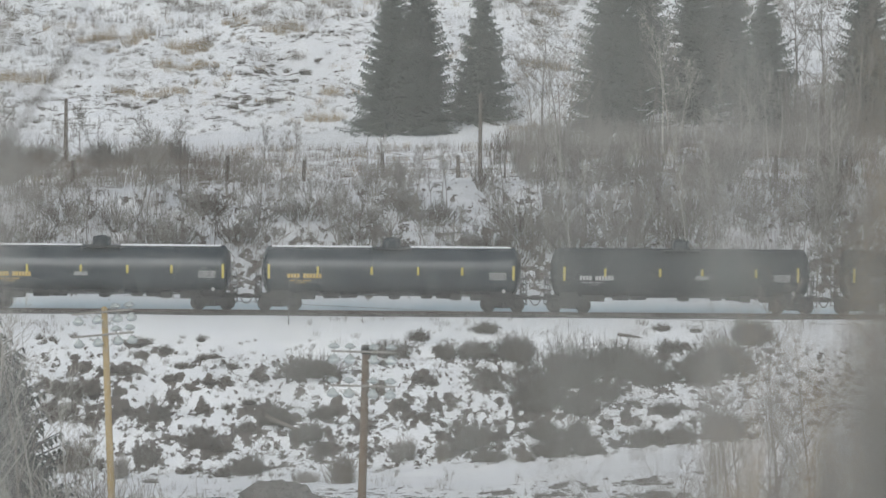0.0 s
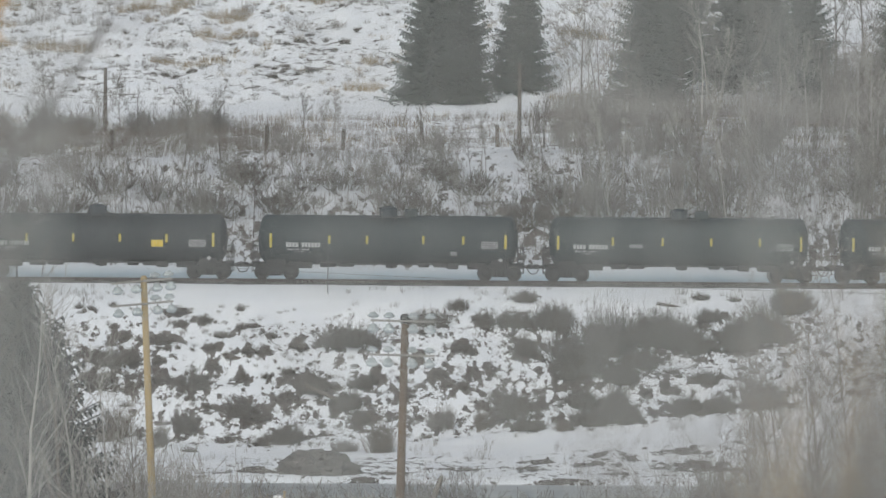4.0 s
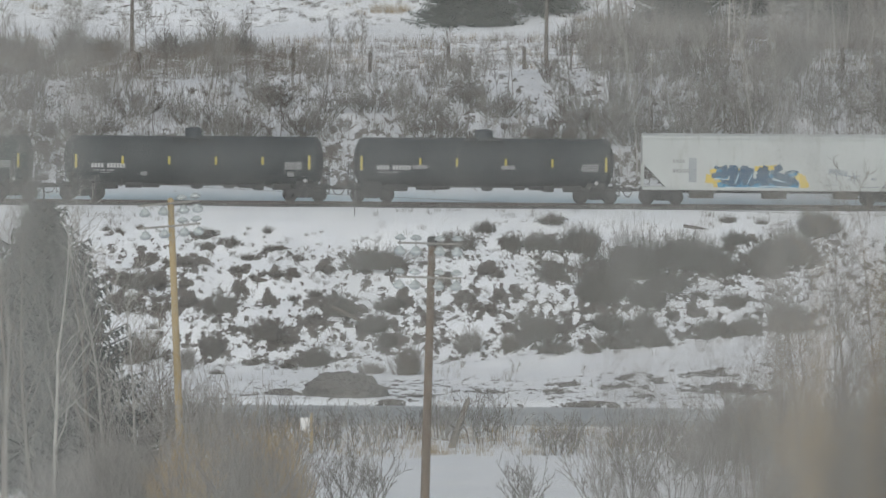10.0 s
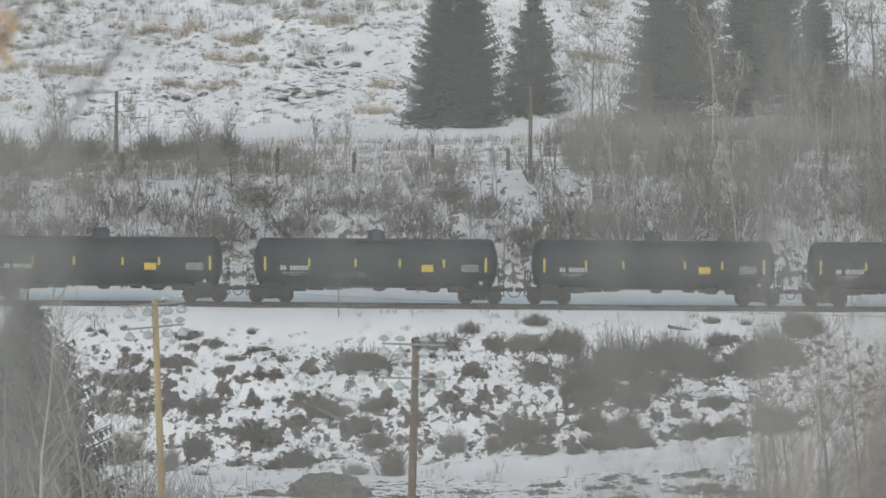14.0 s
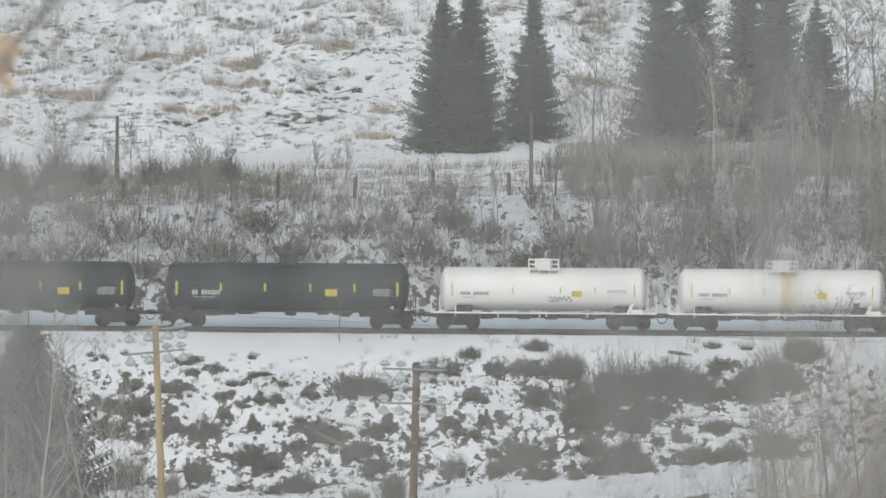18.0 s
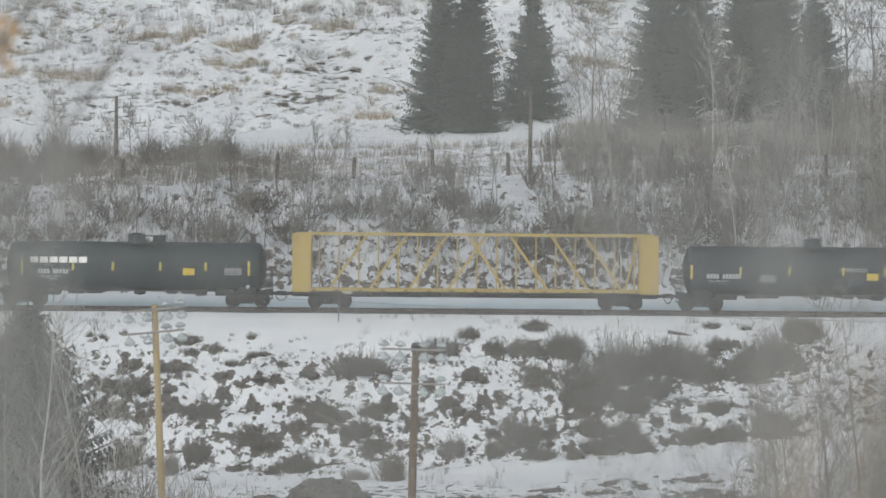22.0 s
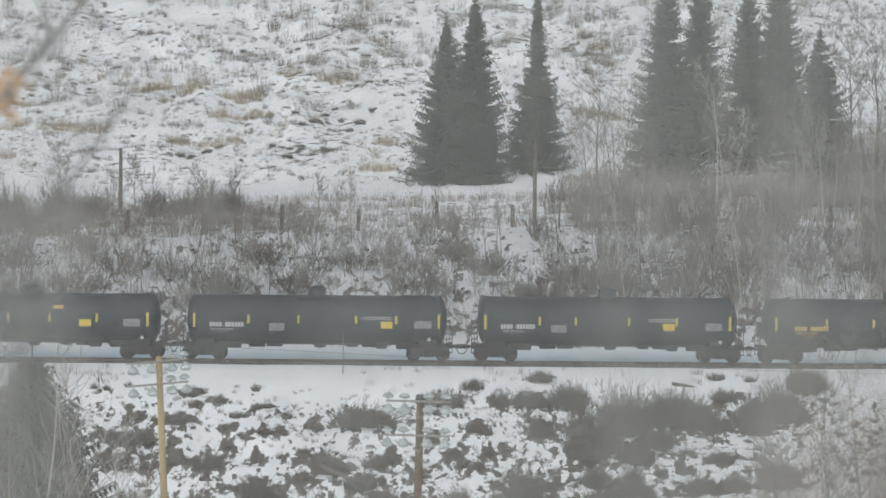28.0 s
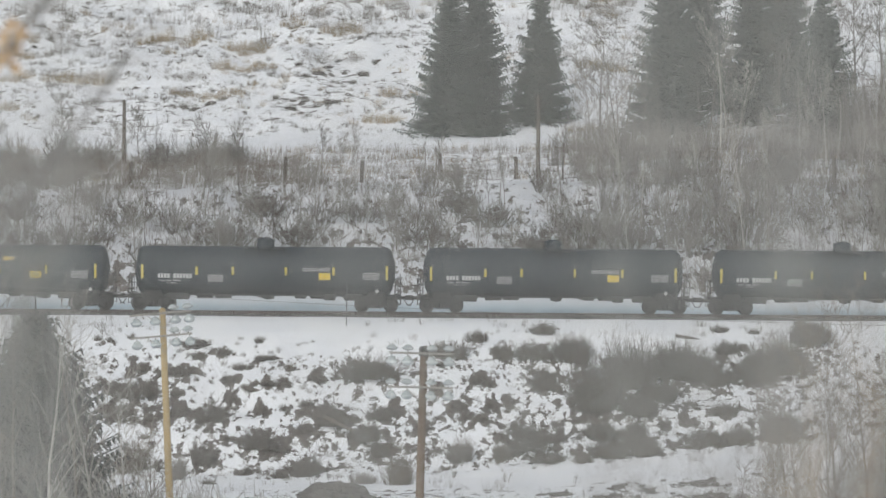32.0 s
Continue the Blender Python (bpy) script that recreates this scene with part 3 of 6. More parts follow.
# ---- the track ----
def track():
    bm = bmesh.new()
    for x in range(-300, 420, 6):
        a = [bm.verts.new((x + dx, y, z)) for dx in (0, 6) for y, z in ((311.6, -0.6), (312.3, -0.21), (315.7, -0.21), (316.4, -0.6))]
        for k in range(3):
            bm.faces.new((a[k], a[k + 1], a[k + 5], a[k + 4]))
    bmesh.ops.remove_doubles(bm, verts=bm.verts, dist=0.01)
    tagged(part("track_bed", bm, M["ballast"]), "dark stone ballast bed under the rails", "track bed", kind="structure")
    bm = bmesh.new()
    line = tagged(new("railway_track"), "rusty steel railway track on dark wooden sleepers", "railway track")
    for y in (313.25, 314.75):
        bm = bmesh.new()
        for w, z0, z1 in ((0.14, -0.17, -0.145), (0.025, -0.145, -0.05), (0.07, -0.05, 0.0)):
            box(bm, -300, 420, y - w / 2, y + w / 2, z0, z1)
        part("rail", bm, M["rail"], line)
    bm = bmesh.new()
    box(bm, -0.12, 0.12, -1.3, 1.3, -0.38, -0.18, 0.02)
    first = part("sleeper", bm, M["sleeper"], line, at=Matrix.Translation((-45, 314, 0)))
    for i in range(1, 170):
        part("sleeper", first.data, None, line, at=pose(-45 + i * 0.53, 314 + 0.03 * math.sin(i * 7.1), 0, 0, 0, 0.8 * math.sin(i * 3.3)))


track()


# ---- the train ----
def arc_patch(bm, x0, x1, z0, z1, r, zc, off=0.006, n=3):
    """A thin patch that hugs the near side of a tank of radius r about the height zc."""
    a0, a1 = math.asin(max(-1, min(1, (z0 - zc) / r))), math.asin(max(-1, min(1, (z1 - zc) / r)))
    rows = []
    for i in range(n + 1):
        a = a0 + (a1 - a0) * i / n
        for rr in (r - 0.01, r + off):
            rows.append([bm.verts.new((x, -rr * math.cos(a), zc + rr * math.sin(a))) for x in (x0, x1)])
    for i in range(n):
        p, q = rows[2 * i + 1], rows[2 * i + 3]
        bm.faces.new((p[0], p[1], q[1], q[0]))
        for k in (0, 1):
            bm.faces.new((rows[2 * i][k], rows[2 * i + 1][k], rows[2 * i + 3][k], rows[2 * i + 2][k]))
    bm.faces.new((*rows[0], *rows[1][::-1]))
    bm.faces.new((*rows[-2], *rows[-1][::-1]))
    bmesh.ops.recalc_face_normals(bm, faces=bm.faces)
    return bm


def bars_of_writing(bm, x, z, text, h, r, zc, w=0.62, flat=None):
    """Plain bars for writing: one for each sign of the pattern, a space where it has a space."""
    for ch in text:
        if ch != " ":
            hh = h if ch == "#" else h * 0.55
            if flat is None:
                arc_patch(bm, x, x + h * w * 0.8, z, z + hh, r, zc, 0.008, 1)
            else:
                box(bm, x, x + h * w * 0.8, flat - 0.012, flat, z, z + hh)
        x += h * w
    return bm


MESH = {}


def kept(key, make):
    """The mesh under that key, made once and shared by alike parts."""
    if key not in MESH:
        bm = bmesh.new()
        make(bm)
        me = bpy.data.meshes.new(key)
        bm.to_mesh(me)
        bm.free()
        MESH[key] = me
    return MESH[key]


def wheelset_shape(bm):
    for s in (-1, 1):
        vs = turned(bmesh.new(), [(-0.07, 0.40), (-0.07, 0.475), (-0.045, 0.48), (-0.04, 0.455), (0.065, 0.445), (0.065, 0.37), (0.03, 0.34), (0.02, 0.17), (0.06, 0.13), (0.09, 0.12)], 24)
        me = bpy.data.meshes.new("tmp")
        vs.to_mesh(me)
        vs.free()
        me.transform(Matrix.Translation((0, s * 0.76, 0)) @ Matrix.Rotation(s * math.pi / 2, 4, "Z"))
        bm.from_mesh(me)
        bpy.data.meshes.remove(me)
    rod(bm, (0, -1.1, 0), (0, 1.1, 0), 0.085, seg=10)


def sideframe_shape(bm):
    out = [(-1.2, 0.56), (-1.15, 0.72), (-0.62, 0.74), (-0.36, 0.86), (0.36, 0.86), (0.62, 0.74), (1.15, 0.72), (1.2, 0.56), (1.0, 0.5), (0.6, 0.46), (0.36, 0.24), (-0.36, 0.24), (-0.6, 0.46), (-1.0, 0.5)]
    lo = [bm.verts.new((x, -0.09, z)) for x, z in out]
    hi = [bm.verts.new((x, 0.09, z)) for x, z in out]
    bm.faces.new(lo)
    bm.faces.new(hi[::-1])
    for i in range(len(out)):
        j = (i + 1) % len(out)
        bm.faces.new((lo[i], hi[i], hi[j], lo[j]))
    for x in (-0.89, 0.89):
        box(bm, x - 0.16, x + 0.16, -0.16, 0.1, 0.36, 0.6, 0.03)
        rod(bm, (x, -0.17, 0.46), (x, -0.2, 0.46), 0.13, seg=12)
    for x in (-0.2, 0, 0.2):
        rod(bm, (x, -0.11, 0.3), (x, -0.11, 0.6), 0.085, seg=8)
    bmesh.ops.recalc_face_normals(bm, faces=bm.faces)


def bolster_shape(bm):
    box(bm, -0.2, 0.2, -1.0, 1.0, 0.5, 0.84, 0.04)
    rod(bm, (0, 0, 0.8), (0, 0, 0.98), 0.22, seg=14)


SPIN = []


def truck(car, x):
    t = part("truck", kept("bolster", bolster_shape), M["frame"], car, "cast steel truck with two wheelsets", pose(x, 0, 0))
    for s, a in ((-1.0, 0), (1.0, 180)):
        part("side_frame", kept("side_frame", sideframe_shape), M["frame"], t, at=pose(0, s, 0, 0, 0, a))
    for dx in (-0.89, 0.89):
        SPIN.append(part("wheelset", kept("wheelset", wheelset_shape), M["wheel"], t, at=pose(dx, 0, 0.455)))
    return t


def coupler_shape(bm):
    box(bm, 0, 0.75, -0.09, 0.09, 0.78, 0.98, 0.03)
    box(bm, 0.62, 0.98, -0.16, 0.16, 0.74, 1.04, 0.06)
    rod(bm, (0.5, -0.35, 0.9), (0.8, -0.3, 0.45), 0.03)
    rod(bm, (0.8, -0.3, 0.45), (1.0, -0.2, 0.42), 0.03)


def couplers(car, half):
    """half: from the car's middle to the face of its coupler."""
    for a in (0, 180):
        part("coupler", kept("coupler", coupler_shape), M["wheel"], car, at=pose(0, 0, 0, 0, 0, a) @ pose(half - 0.95, 0, 0))


def tank_shape(length, r, zc):
    def make(bm):
        h, b = length / 2, r * 0.36
        prof = [(-h, 0.02)] + [(-h + b * (1 - math.cos(i * math.pi / 16)), r * math.sin(i * math.pi / 16)) for i in range(1, 9)]
        joints = np.linspace(-h + b + 0.15, h - b - 0.15, 7)
        for j in joints:
            prof += [(j - 0.08, r), (j - 0.03, r), (j - 0.02, r + 0.003), (j + 0.02, r + 0.003), (j + 0.03, r), (j + 0.08, r)]
        prof += [(-x, rr) for x, rr in prof[:9][::-1]]
        turned(bm, prof, 40)
        bmesh.ops.translate(bm, verts=bm.verts, vec=(0, 0, zc))
    return make


def saddle_shape(zc, r):
    def make(bm):
        box(bm, -0.55, 0.55, -0.85, 0.85, 0.84, zc - r * 0.72, 0.03)
        for s in (-1, 1):
            beam(bm, (-0.6, s * 1.0, 1.05), (0.6, s * 1.0, 1.05), 0.5, 0.1)
    return make


def sill_shape(inner, outer):
    """Stub sill, end platform, ladder, brake rail and steps beyond the tank's end."""
    def make(bm):
        box(bm, inner, outer - 0.35, -0.28, 0.28, 0.74, 1.08, 0.03)
        box(bm, outer - 0.75, outer - 0.35, -1.4, 1.4, 1.0, 1.12, 0.02)
        for s in (-1, 1):
            for x in (outer - 0.72, outer - 0.38):
                rod(bm, (x, s * 1.38, 0.45), (x, s * 1.38, 2.05), 0.025, seg=6)
            for z in (0.5, 0.8, 1.35, 1.7, 2.05):
                rod(bm, (outer - 0.72, s * 1.38, z), (outer - 0.38, s * 1.38, z), 0.02, seg=6)
        rod(bm, (outer - 0.38, -1.38, 2.05), (outer - 0.38, 1.38, 2.05), 0.025, seg=6)
        rod(bm, (outer - 0.55, 0.7, 1.1), (outer - 0.55, 0.7, 2.2), 0.03, seg=6)
        rod(bm, (outer - 0.45, 0.7, 2.1), (outer - 0.4, 0.7, 2.1), 0.28, seg=14)
    return make


def manway_shape(z):
    def make(bm):
        rod(bm, (0, 0, z - 0.12), (0, 0, z + 0.4), 0.56, seg=20)
        rod(bm, (0, 0, z + 0.4), (0, 0, z + 0.5), 0.6, 0.5, seg=20)
        box(bm, -0.3, 0.3, -0.3, 0.3, z + 0.48, z + 0.56, 0.03)
    return make


def platform_shape(z):
    def make(bm):
        for s in (-1, 1):
            box(bm, -1.25, 1.25, s * 0.95 - 0.3, s * 0.95 + 0.3, z - 0.14, z - 0.09)
            for x in (-1.2, -0.4, 0.4, 1.2):
                rod(bm, (x, s * 1.2, z - 0.5), (x, s * 1.2, z - 0.1), 0.025, seg=6)
            for x in np.arange(-1.2, 1.21, 0.3):
                box(bm, x - 0.02, x + 0.02, s * 0.95 - 0.3, s * 0.95 + 0.3, z - 0.09, z - 0.06)
        for x in (-1.1, 1.1):
            box(bm, x - 0.12, x + 0.12, -0.65, 0.65, z - 0.14, z - 0.09)
    return make


def rail_box_shape(z, w, h):
    def make(bm):
        for s in (-1,):
            for k in (-1, -0.35, 0.35, 1):
                rod(bm, (k * w, s * 1.2, z - 0.35), (k * w, s * 1.2, z + h), 0.035, seg=6)
            for zz in (z + h, z + h * 0.5):
                rod(bm, (-w, s * 1.2, zz), (w, s * 1.2, zz), 0.035, seg=6)
            rod(bm, (s * w, -1.2, z + h), (s * w, 0, z + h), 0.035, seg=6)
            rod(bm, (-s * w, -1.2, z + h), (-s * w, 0, z + h), 0.035, seg=6)
            box(bm, -w, w, s * 0.95 - 0.3, s * 0.95 + 0.3, z - 0.06, z)
    return make


def pipes_shape(half, r, zc):
    """Walkway edge, brake pipe, valves and outlet under the tank."""
    def make(bm):
        b = zc - r
        rod(bm, (-half, -0.7, b - 0.02), (half, -0.7, b - 0.02), 0.035, seg=6)
        for x in np.linspace(-half * 0.9, half * 0.9, 9):
            rod(bm, (x, -0.7, b + 0.15), (x, -0.7, b - 0.06), 0.02, seg=6)
        rod(bm, (0.2, 0, b + 0.05), (0.2, 0, b - 0.28), 0.2, 0.15, seg=12)
        box(bm, -0.15, 0.55, -0.3, 0.3, b - 0.24, b - 0.04, 0.04)
        for x, w in ((-half + 0.2, 0.7), (half - 0.1, 0.6), (half - 1.6, 0.35)):
            box(bm, x - w, x + w, -0.8, 0.5, b - 0.3, b + 0.1, 0.06)
        for x, w in ((-2.6, 0.5), (2.2, 0.35), (3.4, 0.6)):
            box(bm, x - w, x + w, -0.55, 0.1, b - 0.2, b + 0.04, 0.05)
        rod(bm, (-4.2, -0.45, b - 0.05), (-3.2, -0.45, b - 0.05), 0.18, seg=12)
        for s in (-1, 1):
            for x in (half * 0.78, half * 0.97):
                beam(bm, (s * x, -0.95, 1.0), (s * (x + 0.05), -0.95, 1.35), 0.06, 0.06)
    return make


def strip_shape(h, r, zc, z, half=0.07):
    return lambda bm: arc_patch(bm, -half, half, z - h / 2, z + h / 2, r, zc, 0.012, 3)


def data_panel_shape(r, zc, w=1.05):
    def make(bm):
        for i in range(4):
            arc_patch(bm, -w / 2, w / 2, 2.0 + i * 0.115, 2.085 + i * 0.115, r, zc, 0.008, 1)
    return make


def sign_shape(r, zc, w, z0, z1):
    return lambda bm: arc_patch(bm, -w / 2, w / 2, z0, z1, r, zc, 0.014, 3)


def diamond_shape(bm):
    for s in (0, 1):
        bmesh.ops.create_cube(bm, size=1.0, matrix=Matrix.Translation((0, -1.43 - 0.01 * s, 1.3)) @ Matrix.Rotation(math.pi / 4, 4, "Y") @ Matrix.Diagonal((0.2 - 0.04 * s, 0.012, 0.2 - 0.04 * s, 1)))


def tank_car(x, span, paint, label, strips, mark="white", sign=None, panels=(), pattern="#### ######", half=None, group="tank cars of the train"):
    """A long tank car whose middle stands at x at the start; span: between its outer yellow strips."""
    r, zc = 1.5, 2.5
    length, bogie = (16.1, 6.9) if span > 13.9 else (15.1, 6.46)
    half = half or (8.97 if span > 13.9 else 8.53)
    car = thing("tank_car", label, "tank car", group, pose(x, 314, 0))
    k = f"{length:.2f}"
    part("tank", kept("tank" + k + paint, tank_shape(length, r, zc)), M[paint], car, "long cylindrical tank with welded rings")
    for a in (0, 180):
        turn = pose(0, 0, 0, 0, 0, a)
        part("end_sill", kept("sill" + k + f"{half:.2f}", sill_shape(bogie - 1.5, half - 0.2)), M["frame"], car, at=turn)
        part("saddle", kept("saddle", saddle_shape(zc, r)), M["frame"], car, at=turn @ pose(bogie, 0, 0))
    for s in (-1, 1):
        truck(car, s * bogie)
    couplers(car, half)
    part("manway", kept("manway", manway_shape(zc + r)), M[paint], car, "domed manway housing")
    if paint == "tank_blue":
        for a, b in ((-7.4, -1.2), (1.2, 7.4)):
            part("frost", box(bmesh.new(), a, b, -0.42, 0.42, zc + r - 0.08, zc + r + 0.03, 0.025), M["snow"], car, "thin line of frozen snow along the top")
    if paint == "tank_green":
        part("valve_box", box(bmesh.new(), 1.0, 1.8, -0.42, 0.42, zc + r - 0.1, zc + r + 0.42, 0.05), M[paint], car, "low valve housing beside the manway")
    part("platform", kept("platform", platform_shape(zc + r)), M["frame"], car, "grated walkway round the manway")
    part("underside_gear", kept("pipes" + k, pipes_shape(bogie - 1.3, r, zc)), M["frame"], car)
    for i, u in enumerate(strips):
        tall = i in (0, len(strips) - 1)
        part("reflective_strip", kept("strip%d" % tall, strip_shape(0.86 if tall else 0.5, r, zc, 2.42 if tall else 2.5)), M["yellow"], car, "yellow reflective strip", pose(-span / 2 + u * span, 0, 0))
    lettering = M["gold_lettering"] if mark == "gold" else M["lettering"]

    x0 = -span / 2 + (1.15 if mark == "gold" else 0.95)
    for dx, z, text, h, w in ((0, 2.03, pattern, 0.27, 0.72), (0.1, 1.84, "==== === =====", 0.12, 0.8), (0.5, 1.7, "== =====", 0.1, 0.8)):
        at = 0
        for word in text.split():
            key = f"{mark}{word}{z}"
            part("lettering", kept(key, lambda bm: bars_of_writing(bm, 0, z, word, h, r, zc, w)), lettering, car, "stencilled marks as short bars", pose(x0 + dx + at * h * w, 0, 0))
            at += len(word) + 1
    part("data_panel", kept("panel", data_panel_shape(r, zc)), M["grey_panel"], car, "grey stencilled data panel", pose(span / 2 - 0.98, 0, 0))
    part("placard", kept("diamond", diamond_shape), M["lettering"], car, "small white diamond placard", pose(bogie + 0.05, 0, 0))
    for kind, u in panels:
        px = -span / 2 + u * span
        if kind == "orange":
            part("warning_sign", kept("orange", sign_shape(r, zc, 0.72, 1.98, 2.4)), M["orange"], car, "orange-yellow rectangular sign", pose(px, 0, 0))
        elif kind == "high":
            part("warning_sign", kept("high", sign_shape(r, zc, 0.66, 3.05, 3.27)), M["gold_lettering"], car, "small yellow sign high on the tank", pose(px, 0, 0))
        elif kind == "grey":
            part("data_panel", kept("grey", sign_shape(r, zc, 0.85, 2.1, 2.33)), M["grey_panel"], car, "grey stencilled panel", pose(px, 0, 0))
        elif kind == "lines":
            part("data_panel", kept("lines", data_panel_shape(r, zc, 0.95)), M["grey_panel"], car, "rows of small grey stencilling", pose(px, 0, -0.18))
        elif kind == "wide":
            def wide(bm):
                for i in range(2):
                    arc_patch(bm, -0.85, 0.85, 2.5 + i * 0.12, 2.58 + i * 0.12, r, zc, 0.008, 1)
            part("data_panel", kept("wide", wide), M["grey_panel"], car, "wide lines of grey stencilling", pose(px, 0, 0))
        elif kind == "plate":
            part("data_panel", kept("plate", sign_shape(r, zc, 0.4, 1.55, 1.8)), M["grey_panel"], car, "small grey plate", pose(px, 0, 0))
        elif kind in ("teal", "pale", "dark"):
            mat = {"teal": "teal_spray", "pale": "pale_spray", "dark": "dark_spray"}[kind]
            part("graffiti", kept("scrawl" + kind, scrawl({"teal": 3, "pale": 7, "dark": 5}[kind], 1.5 if kind == "dark" else 2.2, r, zc)), M[mat], car, "faded sprayed scrawl", pose(px, 0, 0))
    return car


def scrawl(seed, w, r, zc):
    """Loose sprayed strokes that mean nothing."""
    def make(bm):
        rnd = random.Random(seed)
        for i in range(int(w * 9)):
            x = rnd.uniform(-w, w) * 0.8
            z = rnd.uniform(1.5, 1.85)
            ww, hh = rnd.uniform(0.05, 0.28), rnd.uniform(0.04, 0.25)
            arc_patch(bm, x, x + ww, z, z + hh * 0.35, r, zc, 0.007, 1)
            arc_patch(bm, x, x + 0.05, z, z + hh, r, zc, 0.009, 1)
    return make


def white_tank_car(x, label, stained):
    """A shorter white pressure tank car on a full frame with end railings."""
    r, zc, length, half = 1.33, 2.5, 12.85, 7.35
    car = thing("white_tank_car", label, "tank car", "tank cars of the train", pose(x, 314, 0))
    part("tank", kept("white_tank", tank_shape(length, r, zc)), M["white_paint"], car, "white cylindrical tank")

    def frame_shape(bm):
        box(bm, -7.0, 7.0, -1.42, -1.3, 0.98, 1.08, 0.01)
        box(bm, -7.0, 7.0, 1.3, 1.4, 0.98, 1.08, 0.01)
        for s in (-1, 1):
            box(bm, s * 6.2 - 0.8, s * 6.2 + 0.8, -1.4, 1.4, 0.98, 1.05, 0.01)
    part("side_frame", kept("white_frame", frame_shape), M["white_paint"], car, "white side walkway")

    def centre(bm):
        box(bm, -6.9, 6.9, -0.3, 0.3, 0.7, 1.0, 0.03)
        for xx in (-3.5, -1.2, 0.5, 2.8):
            box(bm, xx - 0.4, xx + 0.4, -0.5, 0.3, 0.62, 1.1, 0.05)
        for s in (-1, 1):
            box(bm, s * 4.9 - 0.5, s * 4.9 + 0.5, -1.1, 1.1, 0.86, 1.5, 0.05)
    part("centre_sill", kept("white_centre", centre), M["frame"], car)

    for u in (-5.44, -2.82, -0.26, 0.15, 2.7):
        part("stanchion", rod(bmesh.new(), (u, -1.43, 0.78), (u, -1.43, 1.75 if u < -5 else 1.38), 0.035, 0.03, 6), M["white_paint"], car, "short white stanchion")

    def rails(bm):
        for sy in (-1, 1):
            for xx in (6.42, 6.95):
                rod(bm, (xx, sy * 1.35, 1.0), (xx, sy * 1.35, 2.05), 0.045, seg=6)
        rod(bm, (6.95, -1.35, 2.05), (6.95, 1.35, 2.05), 0.035, seg=6)
        beam(bm, (5.2, -1.2, 1.05), (5.5, -1.2, 1.65), 0.2, 0.2)
        box(bm, 5.4, 6.1, -1.25, -0.9, 1.05, 1.28, 0.05)
    for a in (0, 180):
        part("end_railing", kept("white_rails", rails), M["white_paint"], car, "white end handrail", pose(0, 0, 0, 0, 0, a))
    part("manway", kept("white_manway", manway_shape(zc + r)), M["white_paint"], car, "round manway housing")
    for a in (0, 180):
        part("platform", kept("white_box", rail_box_shape(zc + r - 0.1, 0.92, 0.6)), M["white_paint"], car, "railed walkway beside the manway", pose(0, 0, 0, 0, 0, a))
    for s in (-1, 1):
        truck(car, s * 5.28)
    couplers(car, half)
    for u in (-5.6, -3.25, -1.15, 2.05, 5.56) if stained else (-5.66, -1.92, 1.02, 3.16, 5.6):
        part("reflective_strip", kept("white_strip%d" % (abs(u) > 5), strip_shape(0.8 if abs(u) > 5 else 0.4, r, zc, 2.45, 0.04)), M["yellow"], car, "faded yellow reflective strip", pose(u, 0, 0))

    def words(bm):
        bars_of_writing(bm, -5.15, 2.13, "#### ######", 0.2, r, zc, 0.8)
        bars_of_writing(bm, -5.0, 1.95, "==== ====", 0.1, r, zc, 0.8)
    tagged(part("lettering", kept("white_words", words), M["grey_panel"], car, "grey car marks as short bars"), "grey car marks as short bars", kind="stuff")
    part("warning_sign", kept("white_orange", sign_shape(r, zc, 0.62, 2.05, 2.42)), M["orange"], car, "orange-yellow rectangular sign", pose(2.45 if stained else 2.03, 0, 0))
    part("data_panel", kept("white_panel", data_panel_shape(r, zc, 1.2)), M["hopper_paint"], car, "faint stencilled data panel", pose(4.5, 0, 0.05))
    def tag(bm):
        rnd = random.Random(9)
        for k in range(46):
            f = k / 46
            u, z = -0.7 + 1.4 * f, 1.9 + 0.1 * math.sin(f * 31) + 0.04 * math.sin(f * 77)
            arc_patch(bm, u, u + rnd.uniform(0.04, 0.1), z, z + rnd.uniform(0.03, 0.09), r, zc, 0.012, 1)
        for k in range(12):
            u = -0.75 + k * 0.06
            arc_patch(bm, u, u + 0.07, 1.78 - 0.05 * math.sin(k / 3), 1.81 - 0.05 * math.sin(k / 3), r, zc, 0.012, 1)

    if stained:
        def stain(bm):
            arc_patch(bm, -0.95, 0.95, 1.22, 3.72, r, zc, 0.012, 12)
        part("rust_stain", kept("stain", stain), M["rust_stain"], car, "orange rust run below the manway", pose(0.25, 0, 0))
        part("data_panel", kept("dark_plate", sign_shape(r, zc, 0.4, 1.55, 1.78)), M["dark_spray"], car, "small dark plate", pose(4.6, 0, 0))
    else:
        part("graffiti", kept("scrawldarkw", tag), M["dark_spray"], car, "small dark sprayed tag", pose(1.0, 0, 0))
    return car


